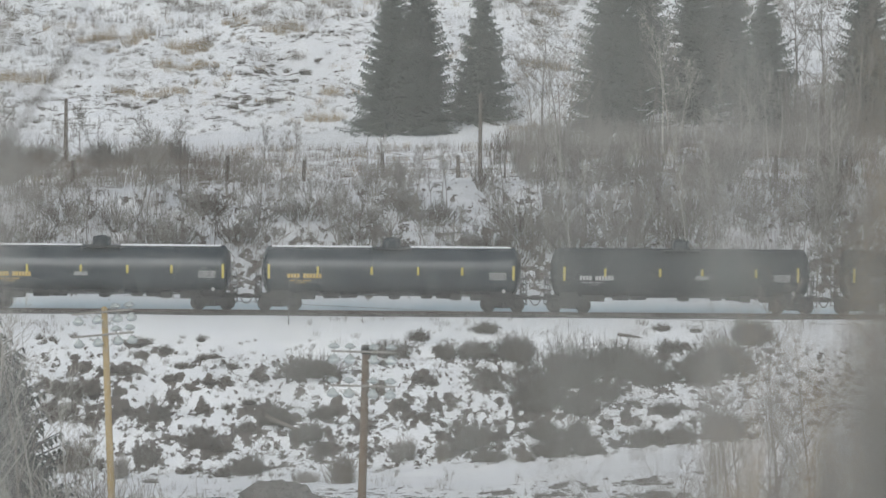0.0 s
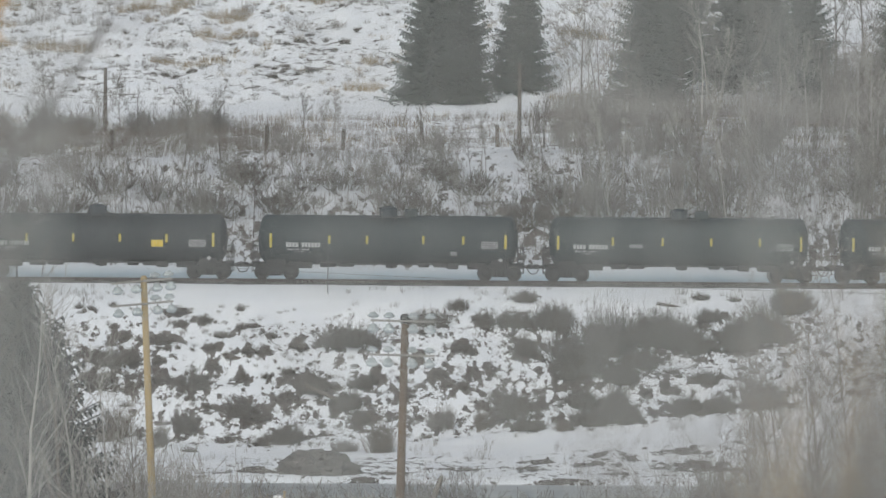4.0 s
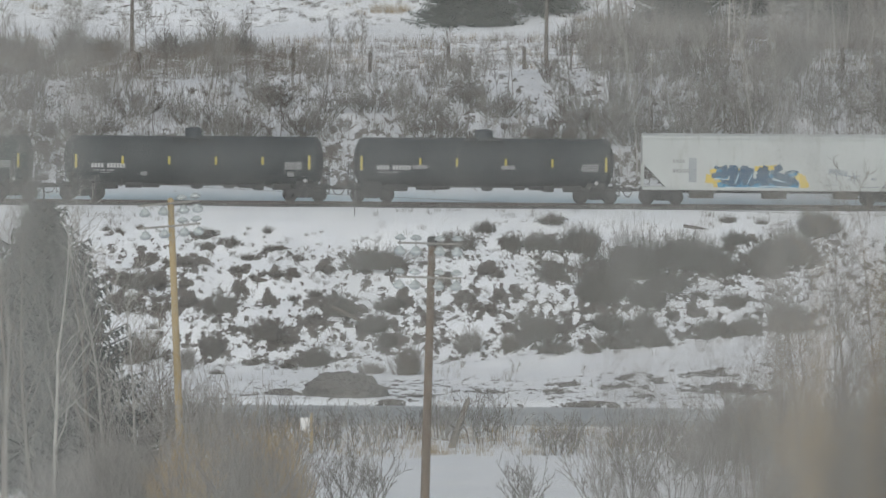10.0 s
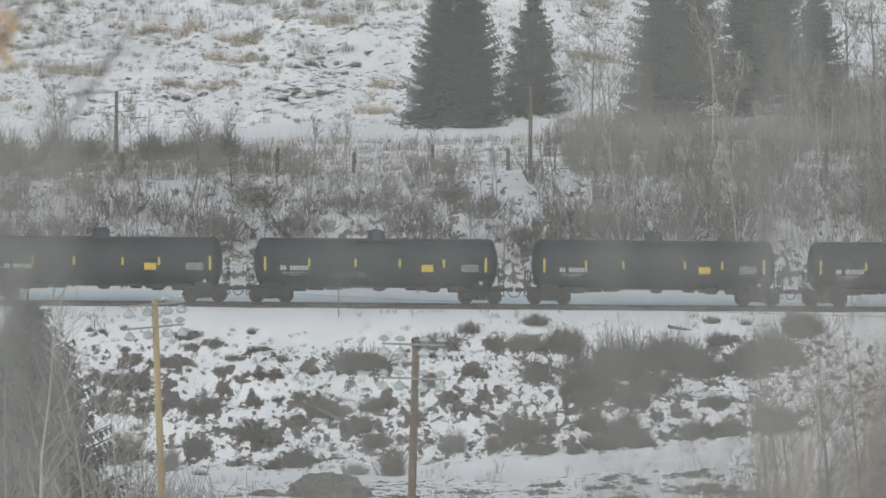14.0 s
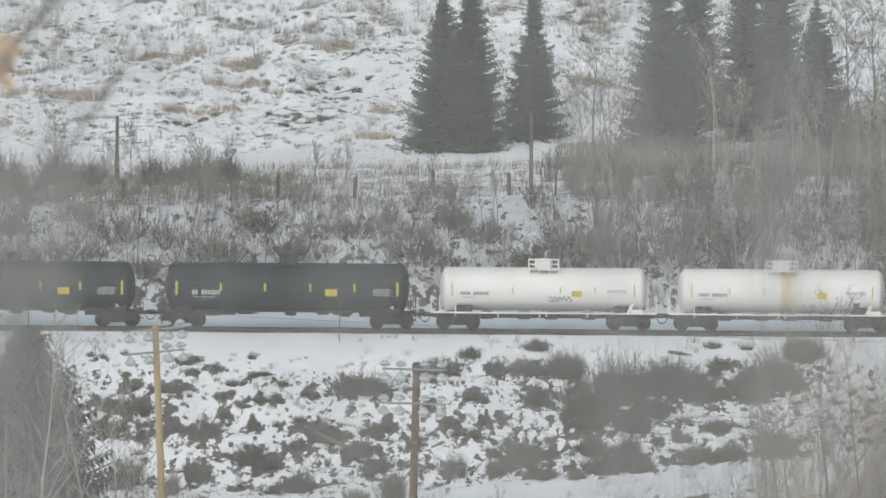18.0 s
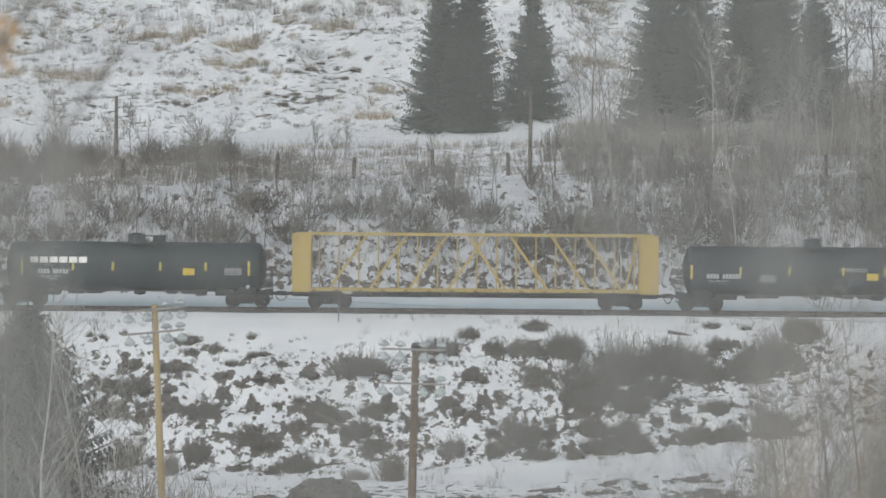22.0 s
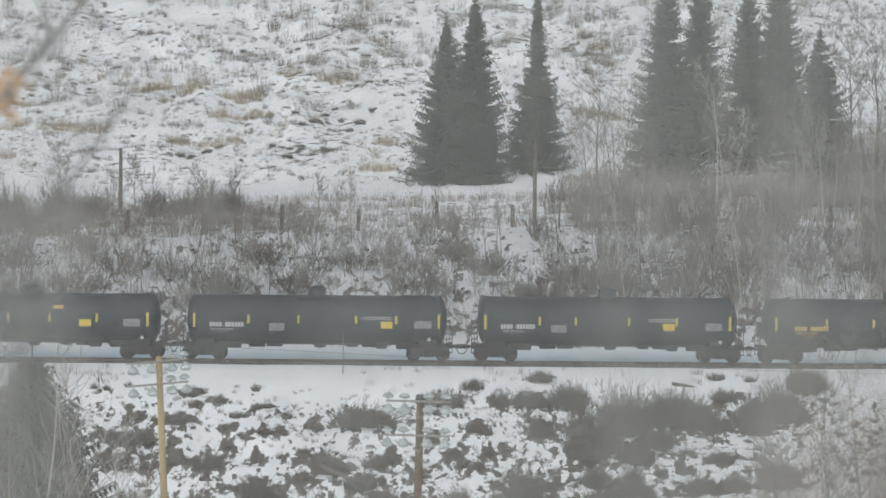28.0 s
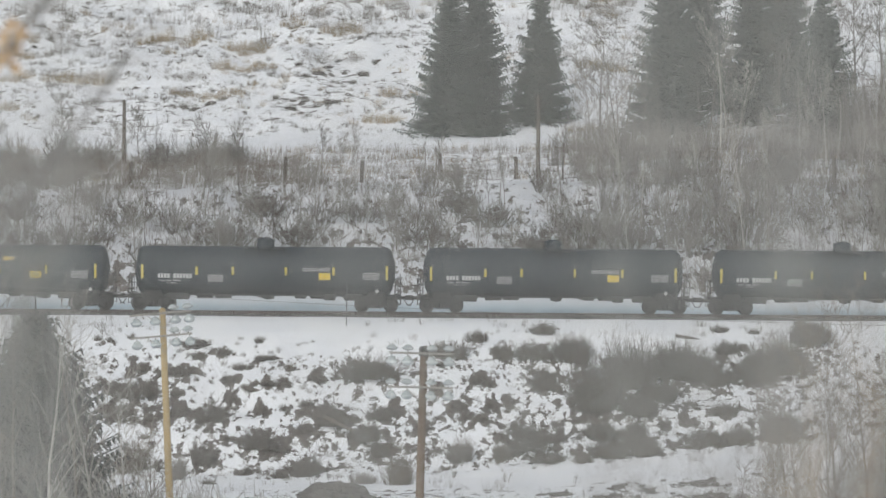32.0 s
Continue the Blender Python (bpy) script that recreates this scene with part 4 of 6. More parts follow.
def hopper_car(x):
    """A covered hopper: flat white sides, sloping ends, roof hatches and chutes."""
    car = thing("covered_hopper_car", "greyish white covered hopper car with blue and orange graffiti", "hopper car", at=pose(x, 314, 0))
    h, w = 8.06, 1.52

    def body(bm):
        sec = [(-w, 1.02), (-w, 4.08), (-w + 0.22, 4.27), (-0.4, 4.38), (0.4, 4.38), (w - 0.22, 4.27), (w, 4.08), (w, 1.02)]
        rings = []
        for xx, z0 in ((-h + 1.5, 1.02), (h - 1.5, 1.02)):
            rings.append([bm.verts.new((xx, y, max(z, z0))) for y, z in sec])
        ends = []
        for xx in (-h, h):
            ends.append([bm.verts.new((xx, y, max(z, 2.6))) for y, z in sec])
        order = [ends[0], rings[0], rings[1], ends[1]]
        for a, b in zip(order, order[1:]):
            for i in range(len(sec)):
                j = (i + 1) % len(sec)
                bm.faces.new((a[i], a[j], b[j], b[i]))
        bm.faces.new(ends[0])
        bm.faces.new(ends[1][::-1])
        bmesh.ops.recalc_face_normals(bm, faces=bm.faces)
    part("body", kept("hopper_body", body), M["hopper_paint"], car, "smooth curved steel side")

    def sill(bm):
        for s in (-1, 1):
            box(bm, -h, h, s * (w + 0.01) - 0.06, s * (w + 0.01) + 0.06, 0.92, 1.1, 0.01)
            box(bm, -h, h, s * (w + 0.005) - 0.05, s * (w + 0.005) + 0.05, 4.06, 4.16, 0.01)
            for e in (-1, 1):
                box(bm, e * (h - 0.05) - 0.06, e * (h - 0.05) + 0.06, s * w - 0.05, s * w + 0.05, 1.02, 4.08, 0.01)
    part("side_sill", kept("hopper_sill", sill), M["hopper_paint"], car, "side sills and corner posts")

    def ladder(bm):
        for z in np.arange(1.2, 4.1, 0.36):
            rod(bm, (h - 0.55, -w - 0.05, z), (h - 0.08, -w - 0.05, z), 0.02, seg=6)
        rod(bm, (h - 0.55, -w - 0.05, 0.6), (h - 0.55, -w - 0.05, 4.12), 0.025, seg=6)
        beam(bm, (h - 1.45, -w + 0.1, 1.1), (h - 0.1, -w + 0.1, 2.5), 0.08, 0.1)
        beam(bm, (h - 1.45, w - 0.1, 1.1), (h - 0.1, w - 0.1, 2.5), 0.08, 0.1)
        box(bm, h - 0.5, h + 0.1, -1.45, 1.45, 0.98, 1.06)
    for a in (0, 180):
        part("end_ladder", kept("hopper_ladder", ladder), M["frame"], car, at=pose(0, 0, 0, 0, 0, a))

    def hatch(bm):
        box(bm, -0.9, 0.9, -0.3, 0.3, 4.32, 4.41, 0.03)
    for u in (-6.2, -3.7, -1.25, 1.25, 3.7, 6.2):
        part("roof_hatch", kept("hatch", hatch), M["hopper_paint"], car, at=pose(u, 0, 0))

    def chute(bm):
        a = [bm.verts.new((sx * 0.92, sy * 1.2, 1.0)) for sx, sy in ((-1, -1), (1, -1), (1, 1), (-1, 1))]
        b = [bm.verts.new((sx * 0.68, sy * 0.9, 0.5)) for sx, sy in ((-1, -1), (1, -1), (1, 1), (-1, 1))]
        for i in range(4):
            bm.faces.new((a[i], a[(i + 1) % 4], b[(i + 1) % 4], b[i]))
        bm.faces.new(b)
        box(bm, -0.75, 0.75, -0.95, 0.95, 0.4, 0.5, 0.02)
        bmesh.ops.recalc_face_normals(bm, faces=bm.faces)
    for u in (-4.35, 0.15, 4.6):
        part("discharge_chute", kept("chute", chute), M["post"], car, "dark rusty discharge chute", pose(u, 0, 0))

    def under(bm):
        box(bm, -h - 0.1, h + 0.1, -0.3, 0.3, 0.72, 1.0, 0.03)
    part("centre_sill", kept("hopper_centre", under), M["frame"], car)
    for s in (-1, 1):
        truck(car, s * 6.85)
    couplers(car, 8.95)

    f = -w - 0.002
    rnd = random.Random(11)

    def strokes(bm, pts, wid):
        for a, b in zip(pts, pts[1:]):
            beam(bm, (a[0], f - 0.006, a[1]), (b[0], f - 0.006, b[1]), 0.012 + rnd.random() * 0.004, wid)

    # wild lettering without a word in it: width, then the way of each sprayed stroke
    gold = [
        (0.55, [(-3.91, 1.35), (-3.85, 1.9), (-3.42, 2.03), (-2.93, 1.35), (-3.67, 1.23)]),
        (0.3, [(-3.42, 2.23), (-2.81, 2.27)]),
        (0.45, [(1.3, 1.84), (1.79, 1.72), (1.92, 1.08)]),
        (0.35, [(1.79, 1.82), (2.12, 1.11)]),
        (0.3, [(-1.15, 2.27), (0.26, 2.36)]),
        (0.25, [(-2.32, 2.15), (-1.21, 2.09)]),
    ]
    pale = [
        (0.4, [(-3.42, 1.2), (-2.44, 1.35), (-0.97, 1.29), (0.5, 1.25), (1.58, 1.2)]),
        (0.35, [(-3.48, 2.15), (-2.81, 1.96)]),
        (0.3, [(-2.62, 1.35), (-1.7, 1.72), (-0.97, 1.35)]),
        (0.3, [(-0.85, 1.47), (0.26, 1.96), (1.12, 1.35)]),
        (0.22, [(-3.79, 1.82), (-2.78, 1.72)]),
        (0.2, [(0.81, 1.82), (1.49, 1.96)]),
    ]
    dark = [
        (0.2, [(-3.61, 2.36), (-3.24, 2.26), (-2.83, 2.41)]),
        (0.29, [(-3.77, 1.79), (-3.24, 1.96), (-2.78, 1.82), (-2.62, 2.27)]),
        (0.43, [(-2.51, 2.48), (-2.44, 1.84), (-2.56, 1.15)]),
        (0.38, [(-2.44, 2.39), (-2.1, 1.72), (-1.83, 2.27)]),
        (0.43, [(-1.73, 2.43), (-1.78, 1.82), (-1.63, 1.28)]),
        (0.38, [(-1.36, 2.31), (-1.43, 1.72), (-1.15, 1.35)]),
        (0.35, [(-0.91, 1.74), (-0.48, 1.82), (-0.33, 2.21), (-0.66, 2.31), (-0.87, 1.96), (-0.75, 1.4), (-0.23, 1.35)]),
        (0.41, [(0.55, 2.41), (0.11, 2.19), (0.04, 1.89), (0.63, 1.74), (1.14, 1.57), (1.06, 1.28), (0.14, 1.35)]),
        (0.14, [(0.75, 2.01), (1.18, 2.14), (1.58, 2.06)]),
        (0.23, [(1.22, 1.74), (1.56, 1.28)]),
        (0.3, [(-2.9, 2.3), (-3.2, 1.5), (-2.2, 1.3), (-1.9, 2.0)]),
        (0.3, [(-1.5, 1.25), (-0.6, 1.75), (0.4, 1.3), (0.9, 1.95)]),
    ]
    white = [
        (0.07, [(-2.32, 1.35), (-2.1, 1.96)]),
        (0.06, [(-1.56, 1.35), (-1.27, 1.96)]),
        (0.06, [(-2.93, 1.13), (-1.83, 1.08), (-0.11, 1.2), (1.49, 1.08)]),
        (0.06, [(-3.61, 1.65), (-2.87, 1.6)]),
        (0.06, [(-0.01, 1.6), (0.81, 1.45)]),
    ]
    grey = [
        (0.34, [(3.41, 2.14), (3.94, 2.11), (4.59, 1.96)]),
        (0.09, [(4.98, 2.03), (5.01, 1.47)]),
        (0.09, [(4.61, 1.89), (5.39, 1.57)]),
        (0.09, [(5.41, 1.92), (4.58, 1.6)]),
        (0.08, [(3.92, 1.96), (3.9, 1.47)]),
        (0.14, [(6.06, 1.68), (6.39, 1.67)]),
        (0.06, [(3.2, 1.28), (4.0, 1.3)]),
        (0.06, [(5.47, 1.13), (6.58, 1.2)]),
    ]
    for strokes_, mat, label, off in ((gold, "orange", "orange sprayed fill", 0.0), (pale, "blue_spray", "light blue sprayed fill", -0.006), (dark, "navy_spray", "dark blue sprayed stroke", -0.012),
                                      (white, "pale_blue_spray", "pale blue sprayed highlight", -0.018), (grey, "pale_spray", "small grey sprayed tag", -0.012)):
        for wid, way in strokes_:
            bm = bmesh.new()
            strokes(bm, way, wid)
            tagged(part("graffiti", bm, M[mat], car, label, pose(0, off, 0)), label, kind="stuff")

    def words(bm):
        bars_of_writing(bm, -6.2, 2.6, "####", 0.2, 1, 0, 1.0, f)
        bars_of_writing(bm, -6.2, 1.98, "#####", 0.24, 1, 0, 0.9, f)
    part("paint_patch", kept("hopper_patch", lambda bm: box(bm, -5.2, -4.72, f - 0.01, f, 1.4, 2.9)), M["pale_spray"], car, "dull grey patch over old paint")
    tagged(part("lettering", kept("hopper_words", words), M["grey_panel"], car, "faded grey marks as bars"), "faded grey marks as bars", kind="stuff")
    return car


def centrebeam_car(x):
    """An empty centrebeam lumber car: two bulkheads, a top chord and an open truss between."""
    car = thing("centrebeam_car", "empty yellow centrebeam lumber car with an open truss", "flat car", at=pose(x, 314, 0))
    h = 11.33

    def side_plate(bm):
        box(bm, -0.58, 0.58, -1.45, -1.37, 1.0, 4.62, 0.01)
        for xx in (-0.53, 0.53):
            box(bm, xx - 0.05, xx + 0.05, -1.49, -1.44, 1.0, 4.62)
    for a in (0, 180):
        head = part("bulkhead", kept("bulkhead", lambda bm: box(bm, 0.4, 0.5, -1.4, 1.4, 1.0, 4.62, 0.01)), M["yellow_paint"], car, "yellow end bulkhead", pose(0, 0, 0, 0, 0, a) @ pose(h - 0.6, 0, 0))
        for turn in (0, 180):
            part("side_plate", kept("side_plate", side_plate), M["yellow_paint"], head, at=pose(0, 0, 0, 0, 0, turn))
        for z in (1.6, 2.3, 3.0, 3.7, 4.4):
            part("rib", kept("bulkhead_rib", lambda bm: box(bm, 0.5, 0.6, -1.38, 1.38, -0.06, 0.06)), M["yellow_paint"], head, at=pose(0, 0, z))

    def chord(bm):
        box(bm, -h + 0.3, h - 0.3, -0.35, 0.35, 4.55, 4.68, 0.02)
        box(bm, -h + 0.3, h - 0.3, -0.42, -0.35, 4.5, 4.7, 0.01)
    part("top_chord", kept("chord", chord), M["yellow_paint"], car, "yellow top chord")

    def deck(bm):
        box(bm, -h, h, -1.4, 1.4, 1.14, 1.2, 0.01)
        for sd in (-1, 1):
            box(bm, -h, h, sd * 1.42 - 0.05, sd * 1.42 + 0.05, 1.06, 1.24, 0.01)
    part("deck", kept("beam_deck", deck), M["yellow_paint"], car, "rusty yellow deck and side sill")

    def keel(bm):
        box(bm, -h, h, -0.3, 0.3, 0.7, 1.1, 0.02)
        for u in np.linspace(-h + 0.6, h - 0.6, 13):
            box(bm, u - 0.07, u + 0.07, -1.36, 1.36, 0.95, 1.13, 0.01)
        for sd in (-1, 1):
            box(bm, -h, h, sd * 1.36 - 0.04, sd * 1.36 + 0.04, 0.9, 1.07, 0.01)
    part("centre_sill", kept("beam_keel", keel), M["frame"], car, "dark underframe with cross bearers")
    def post(bm):
        box(bm, -0.045, 0.045, -0.1, 0.1, 1.2, 4.56, 0.01)
    for k in range(-8, 9):
        part("post", kept("beam_post", post), M["yellow_paint"], car, "rusty yellow upright", pose(k * 1.22 + 0.1, 0, 0))

    def brace(bm):
        beam(bm, (0, -0.14, 1.25), (2.3, -0.14, 4.55), 0.1, 0.16)
    for u in (-9.0, -6.5, -4.05, -1.64):
        part("diagonal_brace", kept("brace", brace), M["yellow_paint"], car, at=pose(u, 0, 0))
    for u in (1.85, 4.45, 7.0, 9.05):
        part("diagonal_brace", kept("brace", brace), M["yellow_paint"], car, at=pose(u, -0.3, 0, 0, 0, 180))
    part("diagonal_brace", beam(bmesh.new(), (9.3, -0.14, 1.25), (10.1, -0.14, 4.55), 0.1, 0.14), M["yellow_paint"], car)

    part("lettering", kept("beam_words", lambda bm: bars_of_writing(bm, -8.2, 0.89, "#####", 0.17, 1, 0, 0.75, -1.403)), M["lettering"], car, "white car marks as bars")
    for s in (-1, 1):
        truck(car, s * 9.0)
    couplers(car, 12.0)
    for u in np.linspace(-10, 10, 15):
        part("load_anchor", kept("anchor", lambda bm: box(bm, -0.1, 0.1, -1.5, -1.46, 1.08, 1.16)), M["frame"], car, at=pose(float(u), 0, 0))
    return car


def make_train():
    """All cars at their places at the start, in the order in which they pass."""
    six = (0.0, 0.2, 0.42, 0.61, 0.79, 1.0)
    even = (0.0, 0.2, 0.4, 0.6, 0.8, 1.0)
    two = (0.0, 0.222, 0.37, 0.587, 0.782, 1.0)
    blue = "dark blue-black tank car with gold marks and a glossy top"
    black = "dusty black tank car with white marks and yellow strips"
    green = "greenish black tank car with white marks and yellow strips"
    sign = "black tank car with white marks and an orange sign"
    slate = "slate black tank car with grey stencilling and an orange sign"
    gold = "slate black tank car with gold marks and two yellow signs"
    made = [
        tank_car(-18.1, 15.1, "tank_blue", blue, six, "gold", panels=[("grey", 0.42)]),
        tank_car(-0.16, 15.1, "tank_blue", blue, six, "gold"),
        tank_car(17.75, 14.43, "tank_black", black, (0, 0.175, 0.41, 0.59, 0.82, 1), panels=[("grey", 0.59)]),
        tank_car(35.65, 14.4, "tank_black", sign, even, panels=[("orange", 0.76)]),
        tank_car(53.65, 14.5, "tank_green", green, (0, 0.25, 0.41, 0.65, 0.82, 1), panels=[("plate", 0.78)]),
        tank_car(71.65, 15.0, "tank_green", green, (0, 0.225, 0.43, 0.63, 0.83, 1), panels=[("grey", 0.32)]),
        tank_car(89.65, 14.54, "tank_green", green, (0, 0.21, 0.42, 0.605, 0.785, 1), panels=[("plate", 0.87)]),
        tank_car(107.68, 14.44, "tank_green", green, (0, 0.205, 0.41, 0.62, 0.82, 1)),
        tank_car(125.67, 14.4, "tank_black", black, even, panels=[("plate", 0.92), ("plate", 0.29)]),
        tank_car(143.65, 15.1, "tank_black", black, (0, 0.24, 0.39, 0.59, 0.78, 1), panels=[("grey", 0.24), ("grey", 0.6)]),
        hopper_car(161.5),
        tank_car(178.85, 13.66, "tank_black", sign, (0, 0.2, 0.385, 0.605, 0.77, 1), pattern="## ######", panels=[("orange", 0.73), ("teal", 0.38)]),
        tank_car(195.9, 13.63, "tank_black", sign, (0, 0.2, 0.41, 0.61, 0.81, 1), pattern="## ######", panels=[("orange", 0.735), ("pale", 0.4)]),
        tank_car(213.1, 13.56, "tank_black", sign, (0, 0.19, 0.36, 0.64, 0.81, 1), pattern="## ######", panels=[("orange", 0.73)]),
        tank_car(230.2, 13.63, "tank_black", sign, (0, 0.205, 0.41, 0.63, 0.81, 1), pattern="## ######", panels=[("orange", 0.735)]),
        tank_car(247.2, 13.63, "tank_black", sign, (0, 0.2, 0.4, 0.605, 0.805, 1), pattern="## ######", panels=[("orange", 0.7)]),
        white_tank_car(263.06, "white pressure tank car with a railed top walkway", False),
        white_tank_car(277.8, "white pressure tank car with an orange rust stain", True),
        tank_car(294.11, 14.0, "tank_green", "green-black tank car with large white block lettering", (0, 0.225, 0.4, 0.61, 0.81, 1), pattern="#### #####", panels=[("orange", 0.735)], half=8.97),
        centrebeam_car(315.1),
        tank_car(336.0, 15.1, "tank_slate", slate, (0, 0.2, 0.4, 0.62, 0.79, 1), panels=[("orange", 0.74), ("lines", 0.31), ("wide", 0.66), ("dark", 0.65)]),
        tank_car(353.8, 15.0, "tank_slate", slate, two, panels=[("orange", 0.755), ("lines", 0.3), ("wide", 0.72)]),
        tank_car(371.7, 14.58, "tank_slate", gold, (0, 0.21, 0.41, 0.585, 0.785, 1), "gold", panels=[("orange", 0.735), ("high", 0.62)]),
        tank_car(389.42, 15.1, "tank_slate", slate, (0, 0.222, 0.426, 0.662, 0.826, 1), panels=[("orange", 0.787), ("lines", 0.338), ("wide", 0.75)]),
        tank_car(407.4, 15.1, "tank_slate", slate, two, panels=[("orange", 0.75), ("lines", 0.3), ("wide", 0.72)]),
        tank_car(425.05, 14.5, "tank_slate", gold, (0, 0.215, 0.415, 0.59, 0.79, 1), "gold", panels=[("orange", 0.745), ("high", 0.63)]),
        tank_car(442.75, 15.1, "tank_slate", slate, two, panels=[("orange", 0.745), ("lines", 0.3), ("wide", 0.71)]),
        tank_car(460.58, 15.1, "tank_slate", slate, two, panels=[("orange", 0.745), ("lines", 0.3), ("wide", 0.71)]),
        tank_car(478.5, 15.1, "tank_slate", slate, two, panels=[("orange", 0.745), ("lines", 0.3), ("wide", 0.71)]),
    ]
    big = made[18]

    def block(bm):
        for i in range(6):
            x = -6.5 + i * 0.6
            arc_patch(bm, x, x + 0.5, 2.7, 3.06, 1.5, 2.5, 0.012, 3)
    part("lettering", kept("block", block), M["white_paint"], big, "large white blocks of lettering")
    return made


TRAIN = make_train()
# how far the train has come to the left, in metres
RUN = [
    (0.0, 0.0), (0.5, 7.0), (1.0, 14.04), (1.5, 21.07), (2.0, 28.12), (2.5, 35.18), (3.0, 42.23), (3.5, 49.31),
    (5.5, 77.75), (6.0, 84.82), (6.5, 91.96), (7.0, 99.1), (7.5, 106.24), (8.0, 113.41), (8.5, 120.52), (9.0, 127.76),
    (9.5, 134.95), (10.0, 142.17), (10.5, 149.37), (11.0, 156.57), (11.5, 163.82), (12.0, 171.05), (12.5, 178.29), (13.0, 185.53),
    (13.5, 192.8), (14.0, 200.12), (14.5, 207.37), (16.5, 235.77), (17.0, 242.78), (17.5, 249.89), (18.0, 256.93), (18.5, 264.0),
    (19.0, 271.03), (19.5, 278.06), (20.0, 285.05), (20.5, 292.08), (21.0, 299.08), (21.5, 306.11), (22.0, 313.15), (22.5, 320.17),
    (23.0, 327.22), (23.5, 334.29), (24.0, 341.34), (24.5, 348.34), (25.0, 354.99), (25.5, 362.02), (27.5, 390.41), (28.0, 397.55),
    (28.5, 404.66), (29.0, 411.8), (29.5, 418.87), (30.0, 425.97), (30.5, 433.06), (31.0, 440.13), (31.5, 447.24), (32.0, 454.3),
]


# ---- trees and brush ----
def branching(rng, out, p, d, length, r, depth, kids, spread, up=0.25, droop=0.0):
    """Grow one limb with its side limbs into the list out, as (start, end, radius, radius)."""
    n = 2
    for i in range(n):
        d = d + rng.normal(0, 0.16, 3) + np.array([0, 0, up * 0.25 - droop])
        d = d / np.linalg.norm(d)
        q = p + d * length / n
        r1 = r * (1 - 0.28) if i < n - 1 or depth else r * 0.35
        out.append((p, q, r, r1))
        if depth and (i or depth < 3):
            for _ in range(kids):
                a = rng.uniform(0, 2 * math.pi)
                side = np.array([math.cos(a), math.sin(a), 0.0])
                e = d * (1 - spread) + side * spread + np.array([0, 0, up])
                e /= np.linalg.norm(e)
                branching(rng, out, q, e, length * rng.uniform(0.4, 0.65), r1 * 0.55, depth - 1, kids, spread, up, droop)
        p, r = q, r1


def stem(points, radii, seg=7):
    """One tapered, bent tube through the points."""
    bm = bmesh.new()
    rings = []
    for p, r in zip(points, radii):
        rings.append([bm.verts.new((p[0] + r * math.cos(2 * math.pi * i / seg), p[1] + r * math.sin(2 * math.pi * i / seg), p[2])) for i in range(seg)])
    for a, b in zip(rings, rings[1:]):
        for i in range(seg):
            bm.faces.new((a[i], a[(i + 1) % seg], b[(i + 1) % seg], b[i])).smooth = True
    bm.faces.new(rings[0][::-1])
    bm.faces.new(rings[-1])
    return bm


def split(out):
    p0, p1, r0, r1 = zip(*out)
    return np.array(p0), np.array(p1), np.array(r0), np.array(r1)


def bare_tree(x, y, height, seed, label, category="tree", group="", bark="bark", depth=3, kids=3, spread=0.5, thick=0.012, finest=0.008, name="bare_tree", bare=0.0, reach=1.0):
    """A leafless tree: a tapered trunk, and its limbs with their twigs."""
    rng = np.random.default_rng(seed)
    tree = thing(name, label, category, group, pose(x, y, lay(x, y) - 0.15))
    trunk, limbs = [], []
    p, d, r, n = np.zeros(3), np.array([rng.normal(0, 0.04), rng.normal(0, 0.04), 1.0]), height * thick, 9
    for i in range(n):
        d = d + rng.normal(0, 0.05, 3) * [1, 1, 0]
        d /= np.linalg.norm(d)
        q = p + d * height / n
        r1 = max(r - height * thick / (n + 1), finest)
        trunk.append((p, q, r, r1))
        if (i + 1) / n > 0.25 + bare:
            for _ in range(kids):
                a = rng.uniform(0, 2 * math.pi)
                e = np.array([math.cos(a) * spread, math.sin(a) * spread, 1 - spread + 0.2])
                e /= np.linalg.norm(e)
                branching(rng, limbs, q, e, reach * height * (0.36 - 0.24 * i / n) * rng.uniform(0.7, 1.1), r1 * 0.55, depth - 1, 2, 0.5)
        p, r = q, r1
    part("trunk", stem([trunk[0][0]] + [q[1] for q in trunk], [trunk[0][2]] + [q[3] for q in trunk]), M[bark], tree)
    a = split(limbs)
    part("crown", sticks(a[0], a[1], np.maximum(a[2], finest), np.maximum(a[3], finest * 0.7)), M[bark], tree, "leafless limbs and twigs")
    return tree


def shrub(x, y, height, width, seed, label, mat="twig", stems=26, fine=0.012, group="", name="bare_shrub", depth=2, lean=1.0, foot=0.16):
    """A leafless shrub: many stems from one root, each with twigs."""
    rng = np.random.default_rng(seed)
    bush = thing(name, label, "shrub", group, pose(x, y, lay(x, y) - 0.1))
    fine *= 1.4
    groups = [[], []]
    for i in range(stems):
        a, s = rng.uniform(0, 2 * math.pi), rng.uniform(0, 1) ** 0.7
        root = np.array([math.cos(a), math.sin(a), 0]) * width * foot * s
        d = np.array([math.cos(a) * s * width / height * 0.62 * lean, math.sin(a) * s * width / height * 0.62 * lean, 1.0])
        d /= np.linalg.norm(d)
        branching(rng, groups[i % 2], root, d, height * rng.uniform(0.5, 0.95), fine * 1.8, depth, 2, 0.42)
    for name_, g in zip(("crown", "inner_growth"), groups):
        a = split(g)
        tagged(part(name_, sticks(a[0], a[1], np.maximum(a[2], fine), np.maximum(a[3], fine * 0.6)), M[mat], bush), kind="stuff")
    return bush


